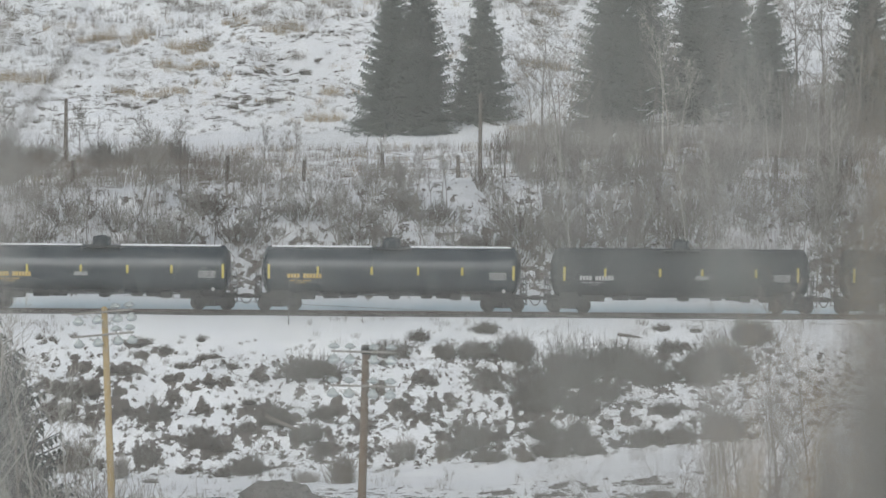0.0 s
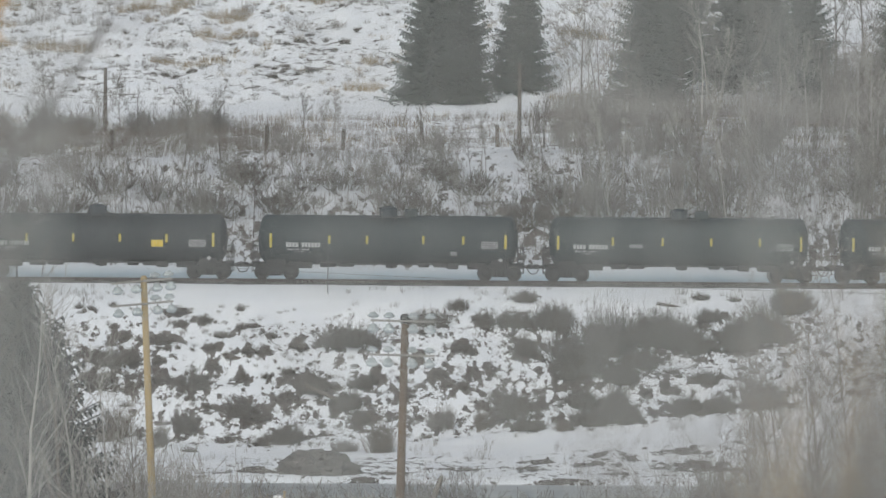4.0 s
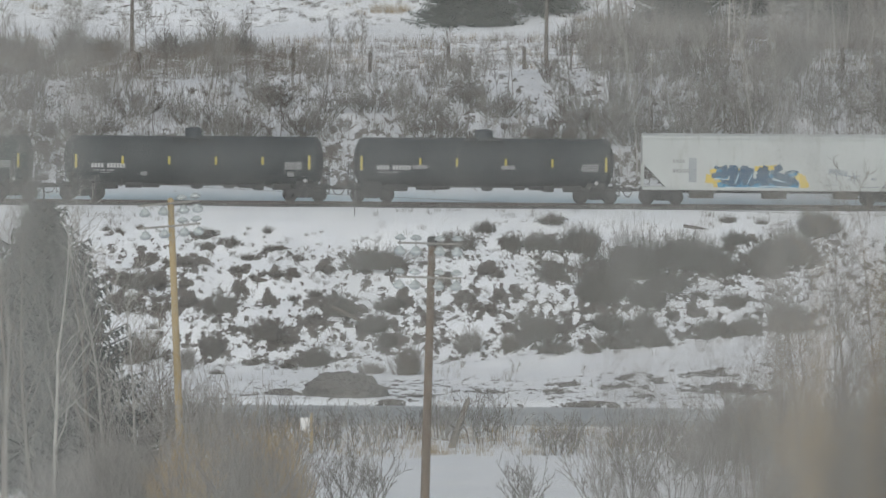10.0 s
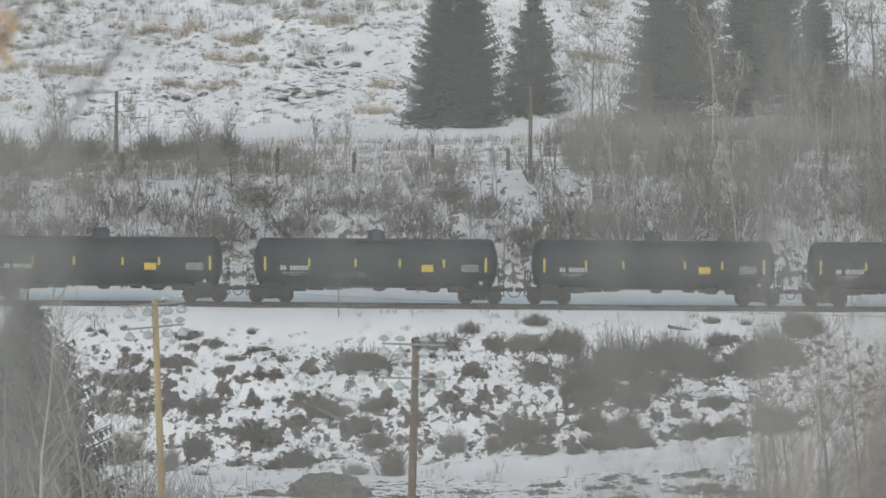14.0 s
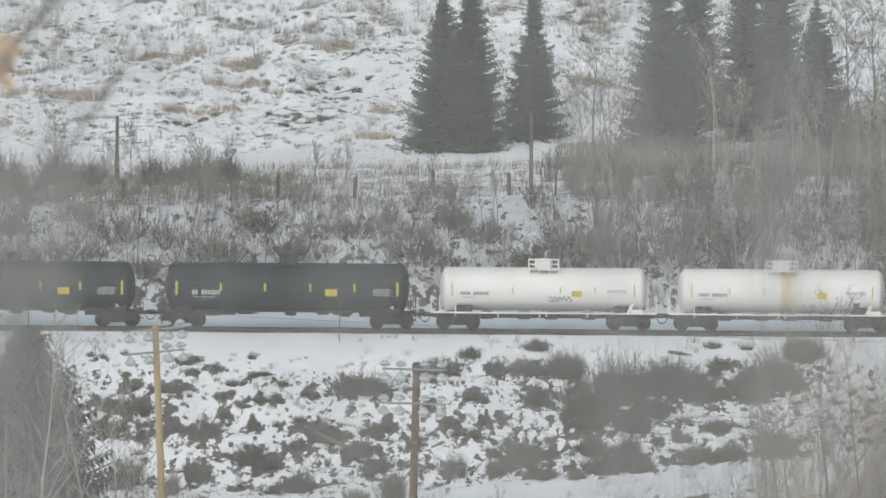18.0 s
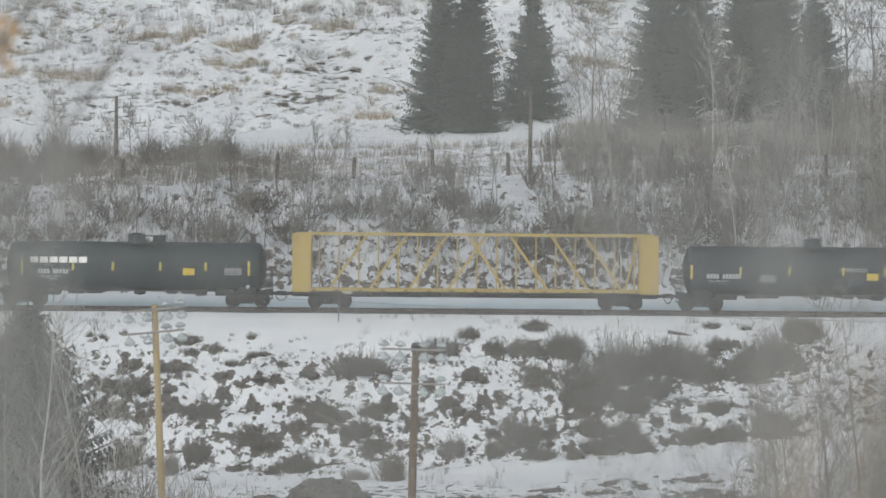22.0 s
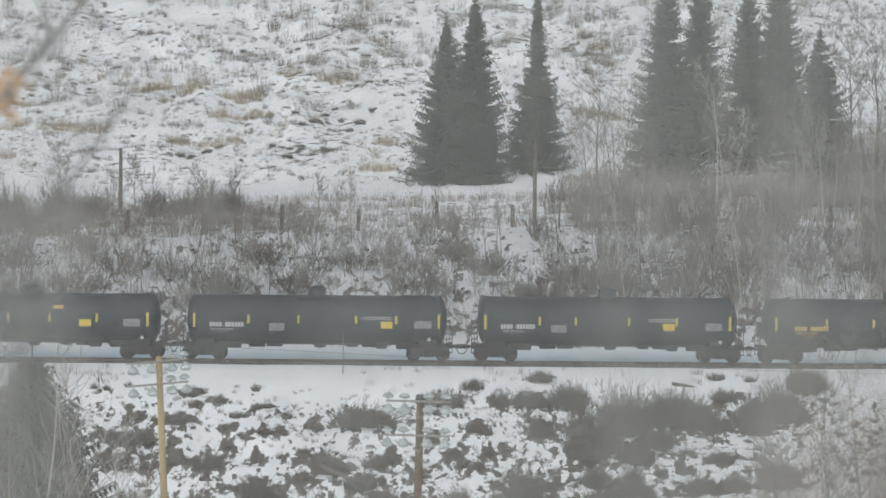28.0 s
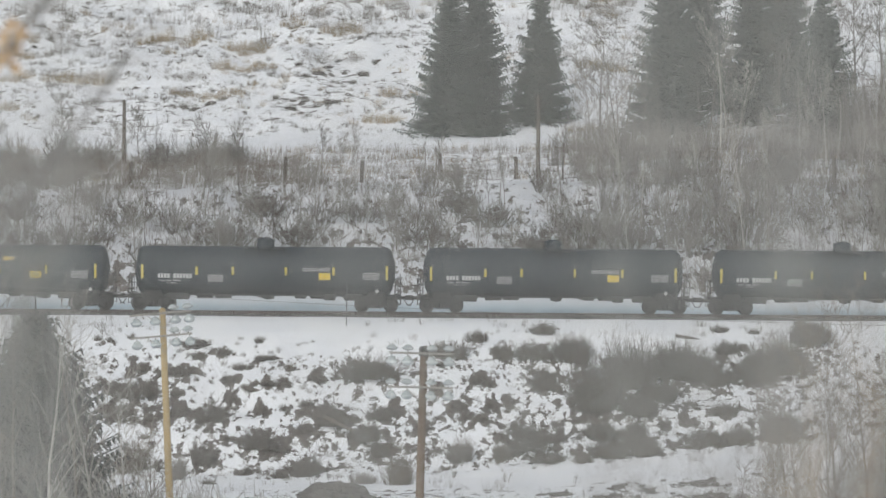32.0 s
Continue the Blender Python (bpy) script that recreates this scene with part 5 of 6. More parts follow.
def grown(rng, n, kids, width, height, foot, reach, r, low=0.3, clumps=1, even=0.0):
    """Sticks for a many-stemmed growth: n bowed stems, each with side twigs of that reach above the part low of it, in uneven clumps. even: how alike in height they are."""
    a, s = rng.uniform(0, 2 * math.pi, n), np.sqrt(rng.uniform(0, 1, n))
    c = rng.integers(0, clumps, n)
    tall, size = rng.uniform(0.55, 1.05, clumps), rng.uniform(0.45, 0.75, clumps)
    tall[0] = 1.0
    if clumps == 1:
        size[:] = 1.0
    turn, far = rng.uniform(0, 2 * math.pi, clumps), np.sqrt(rng.uniform(0.1, 1, clumps)) * (1 - size)
    mid = np.stack([np.cos(turn) * far, np.sin(turn) * far], 1)[c]
    out = np.stack([np.cos(a) * s * size[c] + mid[:, 0], np.sin(a) * s * size[c] + mid[:, 1], np.zeros(n)], 1) * width / 2
    top = height * np.maximum(tall[c], even) * (1 - 0.45 * (1 - even) * s ** 2) * rng.uniform(0.5 + 0.35 * even, 1.06, n) * np.where(rng.uniform(0, 1, n) < 0.08, 1.2, 1.0)
    p = [out * foot, out * (0.55 + 0.45 * foot) + rng.normal(0, 0.03, (n, 3)) * width, out + rng.normal(0, 0.06, (n, 3)) * width]
    for k, f in enumerate((0.0, 0.55, 1.0)):
        p[k][:, 2] = top * f
    p0, p1 = [p[0], p[1]], [p[1], p[2]]
    r0, r1 = [np.full(n, r * 1.7), np.full(n, r * 1.1)], [np.full(n, r * 1.1), np.full(n, r * 0.5)]
    for _ in range(kids):
        f = rng.uniform(low, 0.97, n)[:, None]
        start = np.where(f < 0.55, p[0] + (p[1] - p[0]) * f / 0.55, p[1] + (p[2] - p[1]) * (f - 0.55) / 0.45)
        d = (p[2] - p[0]) / top[:, None] + rng.normal(0, 0.55, (n, 3)) * [1, 1, 0.4]
        d /= np.linalg.norm(d, axis=1, keepdims=True)
        mid = start + d * (reach * rng.uniform(0.2, 0.6, n))[:, None]
        d[:, 2] += 0.4
        tip = mid + d * (reach * rng.uniform(0.2, 0.5, n))[:, None]
        p0 += [start, mid]
        p1 += [mid, tip]
        r0 += [np.full(n, r), np.full(n, r * 0.8)]
        r1 += [np.full(n, r * 0.8), np.full(n, r * 0.45)]
    return np.concatenate(p0), np.concatenate(p1), np.concatenate(r0), np.concatenate(r1)


def bush(x, y, width, height, seed, label, mat="dark_twig", n=60, kids=6, r=0.009, reach=0.5, group="", name="bare_bush", foot=0.5, low=0.3, category="shrub", clumps=1, even=0.0):
    """A leafless bush: bowed stems from one foot and the haze of twigs on them."""
    rng = np.random.default_rng(seed)
    plant = thing(name, label, category, group, pose(x, y, lay(x, y) - 0.12))
    a = grown(rng, n, kids, width, height, foot, reach, r, low, clumps, even)
    for name_, v in (("inner_growth", [v[:2 * n] for v in a]), ("crown", [v[2 * n:] for v in a])):
        tagged(part(name_, sticks(*v), M[mat], plant), kind="stuff")
    return plant


def tussock(x, y, width, height, seed, label, group, grass="brown_grass", blades=46, name="tussock"):
    """A ragged lump of dark earth that breaks through the snow, with matted grass on it."""
    rng = np.random.default_rng(seed)
    lump = thing(name, label, "tussock", group, pose(x, y, lay(x, y) - 0.04, 0, 0, rng.uniform(-25, 25)))
    bm = bmesh.new()
    bmesh.ops.create_icosphere(bm, subdivisions=3, radius=1)
    off = Vector((seed * 1.7, seed * 0.9, 0))
    for v in bm.verts:
        k = 1 + 0.5 * noise.noise(v.co * 1.6 + off) + 0.32 * noise.noise(v.co * 4.2 + off) + 0.12 * noise.noise(v.co * 9 + off)
        v.co = Vector((v.co.x * width * 0.47 * k, v.co.y * width * 0.36 * k, v.co.z * height * 0.42 * k))
    part("earth", bm, M["clod"], lump)
    n = int(blades * (0.5 + width))
    a, s = rng.uniform(0, 2 * math.pi, n), np.sqrt(rng.uniform(0, 1, n))
    root = np.stack([np.cos(a) * s * width * 0.42, np.sin(a) * s * width * 0.32, height * 0.3 * (1 - s ** 2)], 1)
    tip = root + np.stack([np.cos(a) * s * 0.2, np.sin(a) * s * 0.2 - 0.06, 0.16 + 0.3 * height * rng.uniform(0.2, 1, n) * (1.1 - s)], 1) + rng.normal(0, 0.07, (n, 3))
    part("grass", sticks(root, tip, np.full(n, 0.012), np.full(n, 0.004)), M[grass], lump)
    return lump


def spruce_shape(seed, height, radius, gaps=0.0, power=0.78, waist=0.0, full=1.0):
    """Sticks for a spruce crown: whorls of boughs that droop and turn up at their tips, each set with needle sprays.
    waist: how much slimmer the upper half is; full: how thickly it is set with boughs. Gives the crown and the snow caught on some boughs."""
    rng = np.random.default_rng(seed)
    p0, p1, r0, r1, caught = [], [], [], [], []

    def stick(a, b, ra, rb):
        p0.append(a)
        p1.append(b)
        r0.append(ra)
        r1.append(rb)
    z = height * 0.02
    while z < height * 0.965:
        u = z / height
        slim = 1 - waist * min(1, max(0, (u - 0.4) / 0.15)) * (1 - max(0, (u - 0.75) / 0.25))
        reach = (radius * (1 - u) ** power * slim + 0.05) * rng.uniform(0.9, 1.06)
        n = int((9 + 9 * (1 - u)) * full)
        for k in range(n):
            if rng.uniform() < gaps:
                continue
            a = 2 * math.pi * (k + rng.uniform(0, 1)) / n
            out, side = np.array([math.cos(a), math.sin(a), 0]), np.array([-math.sin(a), math.cos(a), 0])
            L = reach * (rng.uniform(0.8, 1.25) if k % 3 == 0 else rng.uniform(0.5, 0.95))
            fall = rng.uniform(0.1, 0.5) * (1 - u) - rng.uniform(0.1, 0.4) * u
            root = np.array([0, 0, z + rng.uniform(-0.2, 0.2)])

            def along(f):
                return root + out * L * f + np.array([0, 0, -fall * L * f + 0.22 * L * f ** 4])
            stick(root, along(0.6), min(0.24, 0.1 + 0.1 * L), 0.1)
            stick(along(0.6), along(1.0), 0.06, 0.02)
            m = max(3, int(L / 0.2))
            for j in range(m):
                f = (j + 0.7) / m
                if f < 0.2:
                    continue
                c = along(f)
                for sgn in (-1, 1):
                    w = (0.5 * (1.08 - f) + 0.07) * min(1.0, 0.25 + 0.75 * L)
                    e = c + out * w * rng.uniform(0.5, 0.9) + side * sgn * w * rng.uniform(0.45, 1.0) + np.array([0, 0, rng.uniform(-0.3, 0.04) * min(1.0, L)])
                    stick(c, e, 0.075 * min(1, 0.4 + 0.6 * L), 0.02)
            if rng.uniform() < 0.02 and L > 0.8:
                caught.append((along(rng.uniform(0.7, 0.85)) + np.array([0, 0, 0.06]), along(0.97) + np.array([0, 0, 0.08]), 0.05, 0.025))
        z += rng.uniform(0.22, 0.46) * (1 - 0.3 * u) / full
    stick(np.array([0, 0, height * 0.88]), np.array([0, 0, height * 1.03]), 0.09, 0.025)
    return sticks(p0, p1, r0, r1), sticks(*split(caught))


def spruce(x, y, height, radius, seed, label, gaps=0.0, power=0.78, needles="spruce", waist=0.0, full=1.0):
    tree = thing("spruce_tree", label, "tree", "spruces", pose(x, y, lay(x, y) - 0.2))
    bm = bmesh.new()
    rod(bm, (0, 0, 0), (0, 0, height * 0.93), height * 0.017, 0.02, 8)
    part("trunk", bm, M["bark"], tree)
    crown, caught = spruce_shape(seed, height, radius, gaps, power, waist, full)
    part("crown", crown, M[needles], tree, "dense drooping needle boughs")
    tagged(part("caught_snow", caught, M["snow"], tree, "small lumps of snow caught on the boughs"), kind="stuff")
    return tree


dense = "dense dark green spruce standing on the snowy meadow edge"
behind = "dark green spruce among bare aspens behind the railway"
spruce(-0.3, 400, 13.1, 3.9, 1, dense, 0.0, 0.92)
spruce(1.95, 402, 15.0, 3.5, 2, dense, 0.0, 0.9)
spruce(6.95, 405, 15.0, 3.0, 3, "slender dark green spruce on the snowy slope", 0.0, 1.0, waist=0.3)
spruce(17.1, 402, 17.6, 4.0, 4, behind, 0.05, 1.0)
spruce(20.1, 408, 15.8, 3.2, 5, behind, 0.1, 0.9)
spruce(23.8, 405, 16.0, 3.6, 6, behind, 0.05, 1.0)
spruce(26.6, 410, 15.6, 4.0, 7, behind, 0.05, 1.0)
spruce(29.2, 400, 12.8, 4.1, 8, behind, 0.05, 1.0)
spruce(37.4, 402, 16.0, 4.0, 10, behind, 0.05, 1.0)
spruce(-17.0, 207, 12.1, 5.0, 9, "dark spruce behind bare poplars on the near bank", 0.0, 0.78, "dark_needles", full=1.7)

# bare aspens and poplars behind the track
rng = np.random.default_rng(5)
aspen = "slim leafless aspen with pale bark on the bank"
for i in range(34):
    x, y = rng.uniform(11.5, 33), rng.uniform(325, 390)
    bare_tree(x, y, rng.uniform(3.5, 6.5) + (y > 345) * rng.uniform(0.5, 4.0), 100 + i, aspen, group="bare aspens", bark="pale_bark" if i % 3 == 0 else "bark", thick=0.009, finest=0.014, bare=0.12, spread=0.6, kids=2, depth=2 + i % 2, name="aspen_tree")
for i, (x, y, h) in enumerate([(-15.7, 335, 4.8), (11.6, 398, 9.5), (13.5, 396, 8.0), (33.5, 400, 12.0), (31.8, 405, 11.0), (36, 395, 12), (10.2, 384, 6.5), (-28.4, 370, 4.6), (-23, 372, 3.8), (-9.7, 329, 4.0), (-3.6, 330, 4.4), (2.2, 328, 3.8), (-13, 329, 3.6), (7, 331, 4.4), (9.5, 328, 4.0), (-20.5, 328, 3.4), (-15, 326, 3.2), (-6.8, 333, 3.0), (0.2, 334, 3.4), (3.9, 327, 3.6)]):
    bare_tree(x, y, h, 200 + i, "leafless crooked tree on the snowy bank", group="bare trees of the bank", thick=0.011, finest=0.014, spread=0.6, depth=3)

for i in range(84):
    x, y = rng.uniform(-32, 31), rng.uniform(325, 344)
    x += 1.6 * (abs(x - 5.5) < 0.8)
    bare_tree(x, y, rng.uniform(2.4, 4.6), 400 + i, "thin leafless sapling on the snowy bank", group="saplings of the bank", bark="dark_twig" if i % 3 == 0 else "bark", thick=0.012, finest=0.011, spread=0.4, name="sapling", kids=2, bare=0.2, depth=2 + i % 2)

for i in range(30):
    x, y = rng.uniform(9, 31), rng.uniform(324, 346)
    bare_tree(x, y, rng.uniform(4.0, 7.5), 820 + i, "slim pale aspen stem with few twigs in the thicket", group="bare aspens", bark="pale_bark" if i % 2 else "bark", thick=0.0085, finest=0.013, bare=0.2, spread=0.45, kids=1, depth=2 + i % 2, reach=0.6, name="aspen_tree")

# shrubs on the bank behind the track
for i in range(34):
    x, y = rng.uniform(8, 33), rng.uniform(324, 346)
    shrub(x, y, rng.uniform(1.4, 2.3), rng.uniform(2.2, 3.8), 450 + i, "brown-grey leafless shrub in the thicket", "dark_twig" if i % 2 else "twig", 18, 0.013, "shrubs of the thicket", foot=0.35)
for i in range(44):
    x, y = rng.uniform(-32, 31), rng.uniform(325, 344)
    shrub(x, y, rng.uniform(0.9, 1.9), rng.uniform(1.6, 3.2), 300 + i, "grey leafless shrub on the snowy bank", "twig" if i % 3 else "dark_twig", 14, 0.012, "shrubs of the bank")
for i, (x, y, h, w) in enumerate([(-24.6, 330, 2.6, 4.4), (-21.5, 334, 1.9, 3.0), (-15.4, 329, 2.9, 3.8), (-19.6, 328, 1.6, 2.4), (-28.5, 334, 2.4, 4), (-10.2, 331, 1.8, 2.6), (-6.2, 334, 1.5, 3), (-1.6, 330, 2.2, 3.2), (2.4, 333, 1.8, 3), (5.6, 329, 2.4, 3.4), (8.6, 332, 2.4, 3.2), (11.5, 329, 2.9, 4), (-12.4, 335, 1.6, 2.6), (0.4, 336, 1.5, 2.4), (15.2, 330, 2.8, 4), (19.4, 331, 2.6, 4)]):
    shrub(x, y, h * 0.68, w, 370 + i, "dense dark leafless bush on the snowy bank", "dark_twig", 46, 0.012, "dark bushes of the bank", "bank_bush", 2, 0.9, 0.4)
for i, (x, h, w) in enumerate([(-31, 2.9, 5), (-28, 3.0, 5), (-25.5, 2.3, 4), (-20.5, 2.2, 4.5), (-18, 2.4, 4.5), (-15.5, 2.0, 4), (-33.5, 2.6, 5)]):
    bush(x, 362 + i % 3, w, h * 1.1, 360 + i, "brown-grey leafless shrub along the meadow edge", "dark_twig" if i % 2 else "brown_twig", 90, 9, 0.013, 0.7, "shrubs of the meadow edge", "meadow_shrub", 0.5, 0.2, clumps=4)


for i, (x, y, w, h) in enumerate([(31.6, 396, 3.4, 5.6), (33.4, 399, 3.6, 6.2), (35.2, 396, 3.4, 5.4), (37.2, 394, 3.6, 4.6), (34.0, 392, 3.2, 3.6)]):
    bush(x, y, w, h, 1180 + i, "tall grey-brown leafless brush beside the spruces", "brown_twig" if i % 2 else "twig", 70, 12, 0.012, 0.9, "tall brush by the spruces", "tall_brush", 0.6, 0.2)


def scatter(name, label, category, spots, mat, blades, fine, splay, seed):
    """One mesh of many small tufts: spots are x, y, height and width."""
    rng = np.random.default_rng(seed)
    p0, p1, r0 = [], [], []
    for x, y, h, w in spots:
        z = lay(x, y)
        n = max(4, int(blades * w * w * 0.8 + blades * 0.4))
        a, s = rng.uniform(0, 2 * math.pi, n), np.sqrt(rng.uniform(0, 1, n))
        root = np.stack([x + np.cos(a) * s * w * 0.42, y + np.sin(a) * s * w * 0.42, np.full(n, z - 0.12)], 1)
        hh = h * rng.uniform(0.45, 1.0, n) * (1.05 - 0.6 * s * s)
        tip = root + np.stack([np.cos(a) * s * splay * hh + rng.normal(0, 0.18, n) * hh, np.sin(a) * s * splay * hh + rng.normal(0, 0.18, n) * hh, hh + 0.12], 1)
        p0.append(root)
        p1.append(tip)
        r0.append(np.full(n, fine) * rng.uniform(0.7, 1.4, n))
    p0, p1, r0 = np.concatenate(p0), np.concatenate(p1), np.concatenate(r0)
    return tagged(part(name, sticks(p0, p1, r0, r0 * 0.3), M[mat]), label, category, kind="stuff")


def somewhere(seed, n, x0, x1, y0, y1, h, w, clump=0.25, keep=0.0):
    """n spots that gather where a slow noise is high."""
    rng = np.random.default_rng(seed)
    spots = []
    while len(spots) < n:
        x, y = rng.uniform(x0, x1), rng.uniform(y0, y1)
        if noise.noise((x * clump, y * clump * 0.8, seed * 3.7)) > keep:
            k = rng.uniform(0.55, 1.35)
            spots.append((x, y, h * k, w * k))
    return spots


scatter("bank_grass", "dark tufts of dead grass on the embankment", "grass", somewhere(1, 900, -24, 32, 287, 306.5, 0.24, 0.3, 0.3, -0.25), "brown_grass", 60, 0.009, 1.0, 21)
scatter("hill_grass", "tan tufts of dead grass on the snowy hillside", "grass", somewhere(2, 150, -40, 16, 405, 440, 0.6, 0.9, 0.1, 0.0), "grass", 24, 0.011, 0.45, 22)
scatter("hill_tan_grass", "wide tan patches of tall dead grass on the hillside", "grass", somewhere(16, 14, -40, 14, 405, 440, 0.8, 1.6, 0.12, 0.1), "grass", 40, 0.012, 0.4, 36)
scatter("hill_brush", "dark low brush in the snow of the hillside", "grass", somewhere(3, 3000, -40, 40, 402, 470, 0.36, 0.46, 0.16, -0.15), "brown_grass", 32, 0.014, 1.0, 23)
scatter("meadow_grass", "thin dead stalks along the meadow edge", "grass", somewhere(4, 1300, -36, 36, 345, 388, 0.85, 0.8, 0.15, -0.25), "brown_twig", 12, 0.012, 0.4, 24)
scatter("bank_brush", "thin grey brush on the snowy bank", "brush", somewhere(5, 2600, -36, 36, 323.5, 346, 1.0, 0.7, 0.18, -0.3), "brown_twig", 11, 0.011, 0.4, 25)
scatter("thicket", "dense grey thicket of bare stems behind the track", "brush", somewhere(9, 850, 7, 36, 323.5, 385, 1.6, 0.9, 0.12, -0.4), "dark_twig", 9, 0.014, 0.35, 29)
scatter("meadow_thicket", "tall grey brush before the spruces", "brush", somewhere(17, 420, 9, 36, 372, 399, 2.6, 1.3, 0.12, -0.3), "twig", 9, 0.015, 0.4, 37)
scatter("hedge", "grey brushwood along the meadow edge", "brush", somewhere(11, 620, -38, -11, 341, 366, 1.5, 1.0, 0.12, -0.3), "brown_twig", 12, 0.01, 0.45, 31)
scatter("hill_scrub", "grey-brown scrub patches on the hillside", "brush", somewhere(15, 170, -40, 30, 410, 470, 0.9, 1.9, 0.08, 0.1), "twig", 18, 0.012, 0.4, 35)
scatter("river_grass", "tan dead grass along the near river bank", "grass", somewhere(10, 1100, -26, 32, 225, 247, 0.6, 0.7, 0.15, -0.35), "grass", 12, 0.011, 0.5, 30)
scatter("field_brush", "thin brush on the near snow field", "brush", somewhere(12, 240, 5, 26, 178, 226, 1.1, 0.7, 0.1, -0.3) + somewhere(13, 200, -26, -3.5, 178, 226, 1.2, 0.7, 0.1, -0.2), "twig", 12, 0.01, 0.5, 32)
scatter("meadow_stalks", "tan dead grass on the meadow", "grass", somewhere(14, 300, -36, 36, 346, 392, 0.6, 0.9, 0.12, -0.15), "grass", 14, 0.011, 0.5, 33)
scatter("upper_brush", "grey leafless brush high on the hillside", "brush", somewhere(6, 1700, -45, 45, 428, 500, 1.2, 1.3, 0.1, -0.2), "brown_twig", 12, 0.01, 0.2, 26)
scatter("shore_brush", "thin stalks along the river's shore", "brush", somewhere(7, 120, -26, 30, 270, 288, 0.6, 0.7, 0.2, -0.1), "twig", 12, 0.012, 0.4, 27)
scatter("verge_grass", "short grass stalks in the snow beside the track", "grass", somewhere(8, 90, -24, 24, 306, 311, 0.4, 0.5, 0.3, 0.0), "brown_grass", 18, 0.012, 0.6, 28)

# dark bushes and tussocks on the embankment
for i, (x, y, w, h) in enumerate(BUSHES):
    bush(x, y, w * 1.25, h * 0.8, 530 + i, "dark brown leafless bush in the snow of the embankment", "dark_twig", int(50 + 55 * w), 6, 0.0115, 0.36, "bushes of the embankment", "embankment_bush", 0.8, 0.0, clumps=3 + int(1.5 * w))
for i, (x, y, w, h) in enumerate(THICKETS):
    bush(x, y, w * 1.25, h * 0.92, 560 + i, "tall brown leafless bush on the embankment", "dark_twig", int(80 + 60 * w), 9, 0.011, 0.6, "bushes of the embankment", "embankment_bush", 0.7, 0.05, clumps=4)
for i, (x, y, w, h) in enumerate(PALE_BUSHES):
    bush(x, y, w, h * 0.8, 580 + i, "brown leafless bush at the foot of the embankment", "twig" if i % 2 else "brown_twig", int(60 + 30 * w), 8, 0.008, 0.5, "pale bushes of the embankment", "pale_bush", 0.7, 0.1, clumps=4)
for i, (x, y, w, h) in enumerate(LUMPS + FAR_LUMPS):
    tussock(x, y + 0.2, w * 0.8, h * 0.8, 900 + i, "dark tussock of earth and dead grass in the snow", "tussocks of the embankment", "brown_grass", 90)
scatter("shore_grass", "short dark grass along the river's shore", "grass", [(x + dx * w * 0.4, y + 0.3, 0.3, 0.5) for x, y, w, h in SHORE_LUMPS for dx in (-0.8, 0, 0.8)], "brown_grass", 30, 0.01, 0.6, 40)
rng = np.random.default_rng(77)
for i in range(46):
    x, y = rng.uniform(-24, 24), rng.uniform(288, 305)
    tussock(x, y, rng.uniform(0.25, 0.55), rng.uniform(0.2, 0.4), 1000 + i, "small dark tussock in the snow", "small tussocks of the embankment", "brown_grass", 50)
for i, (x, y, w, h) in enumerate(HILL_BRUSH):
    bush(x, y, w * 1.2, h * 0.75, 1130 + i, "low grey leafless brush on the snowy hillside", "brown_twig", int(24 + 14 * w), 3, 0.008, 0.4, "brush of the hillside", "hill_brush", 0.9, 0.2, clumps=5)
scatter("grass_patches", "patches of tall tan dead grass on the snowy hillside", "grass", [(x + w * dx, y + 0.8 * dy, h * 0.75, w * 0.55) for x, y, w, h in HILL_GRASS for dx, dy in ((-0.4, 0.3), (0, -0.3), (0.1, 1.0), (0.45, 0.2))], "grass", 60, 0.009, 0.5, 41)
for i, (x, y, w, h) in enumerate(HILL_LUMPS):
    tussock(x, y + 0.3, w * 0.75, h * 0.8, 1160 + i, "dark tussock on the snowy hillside", "tussocks of the hillside", "brown_grass", 60)


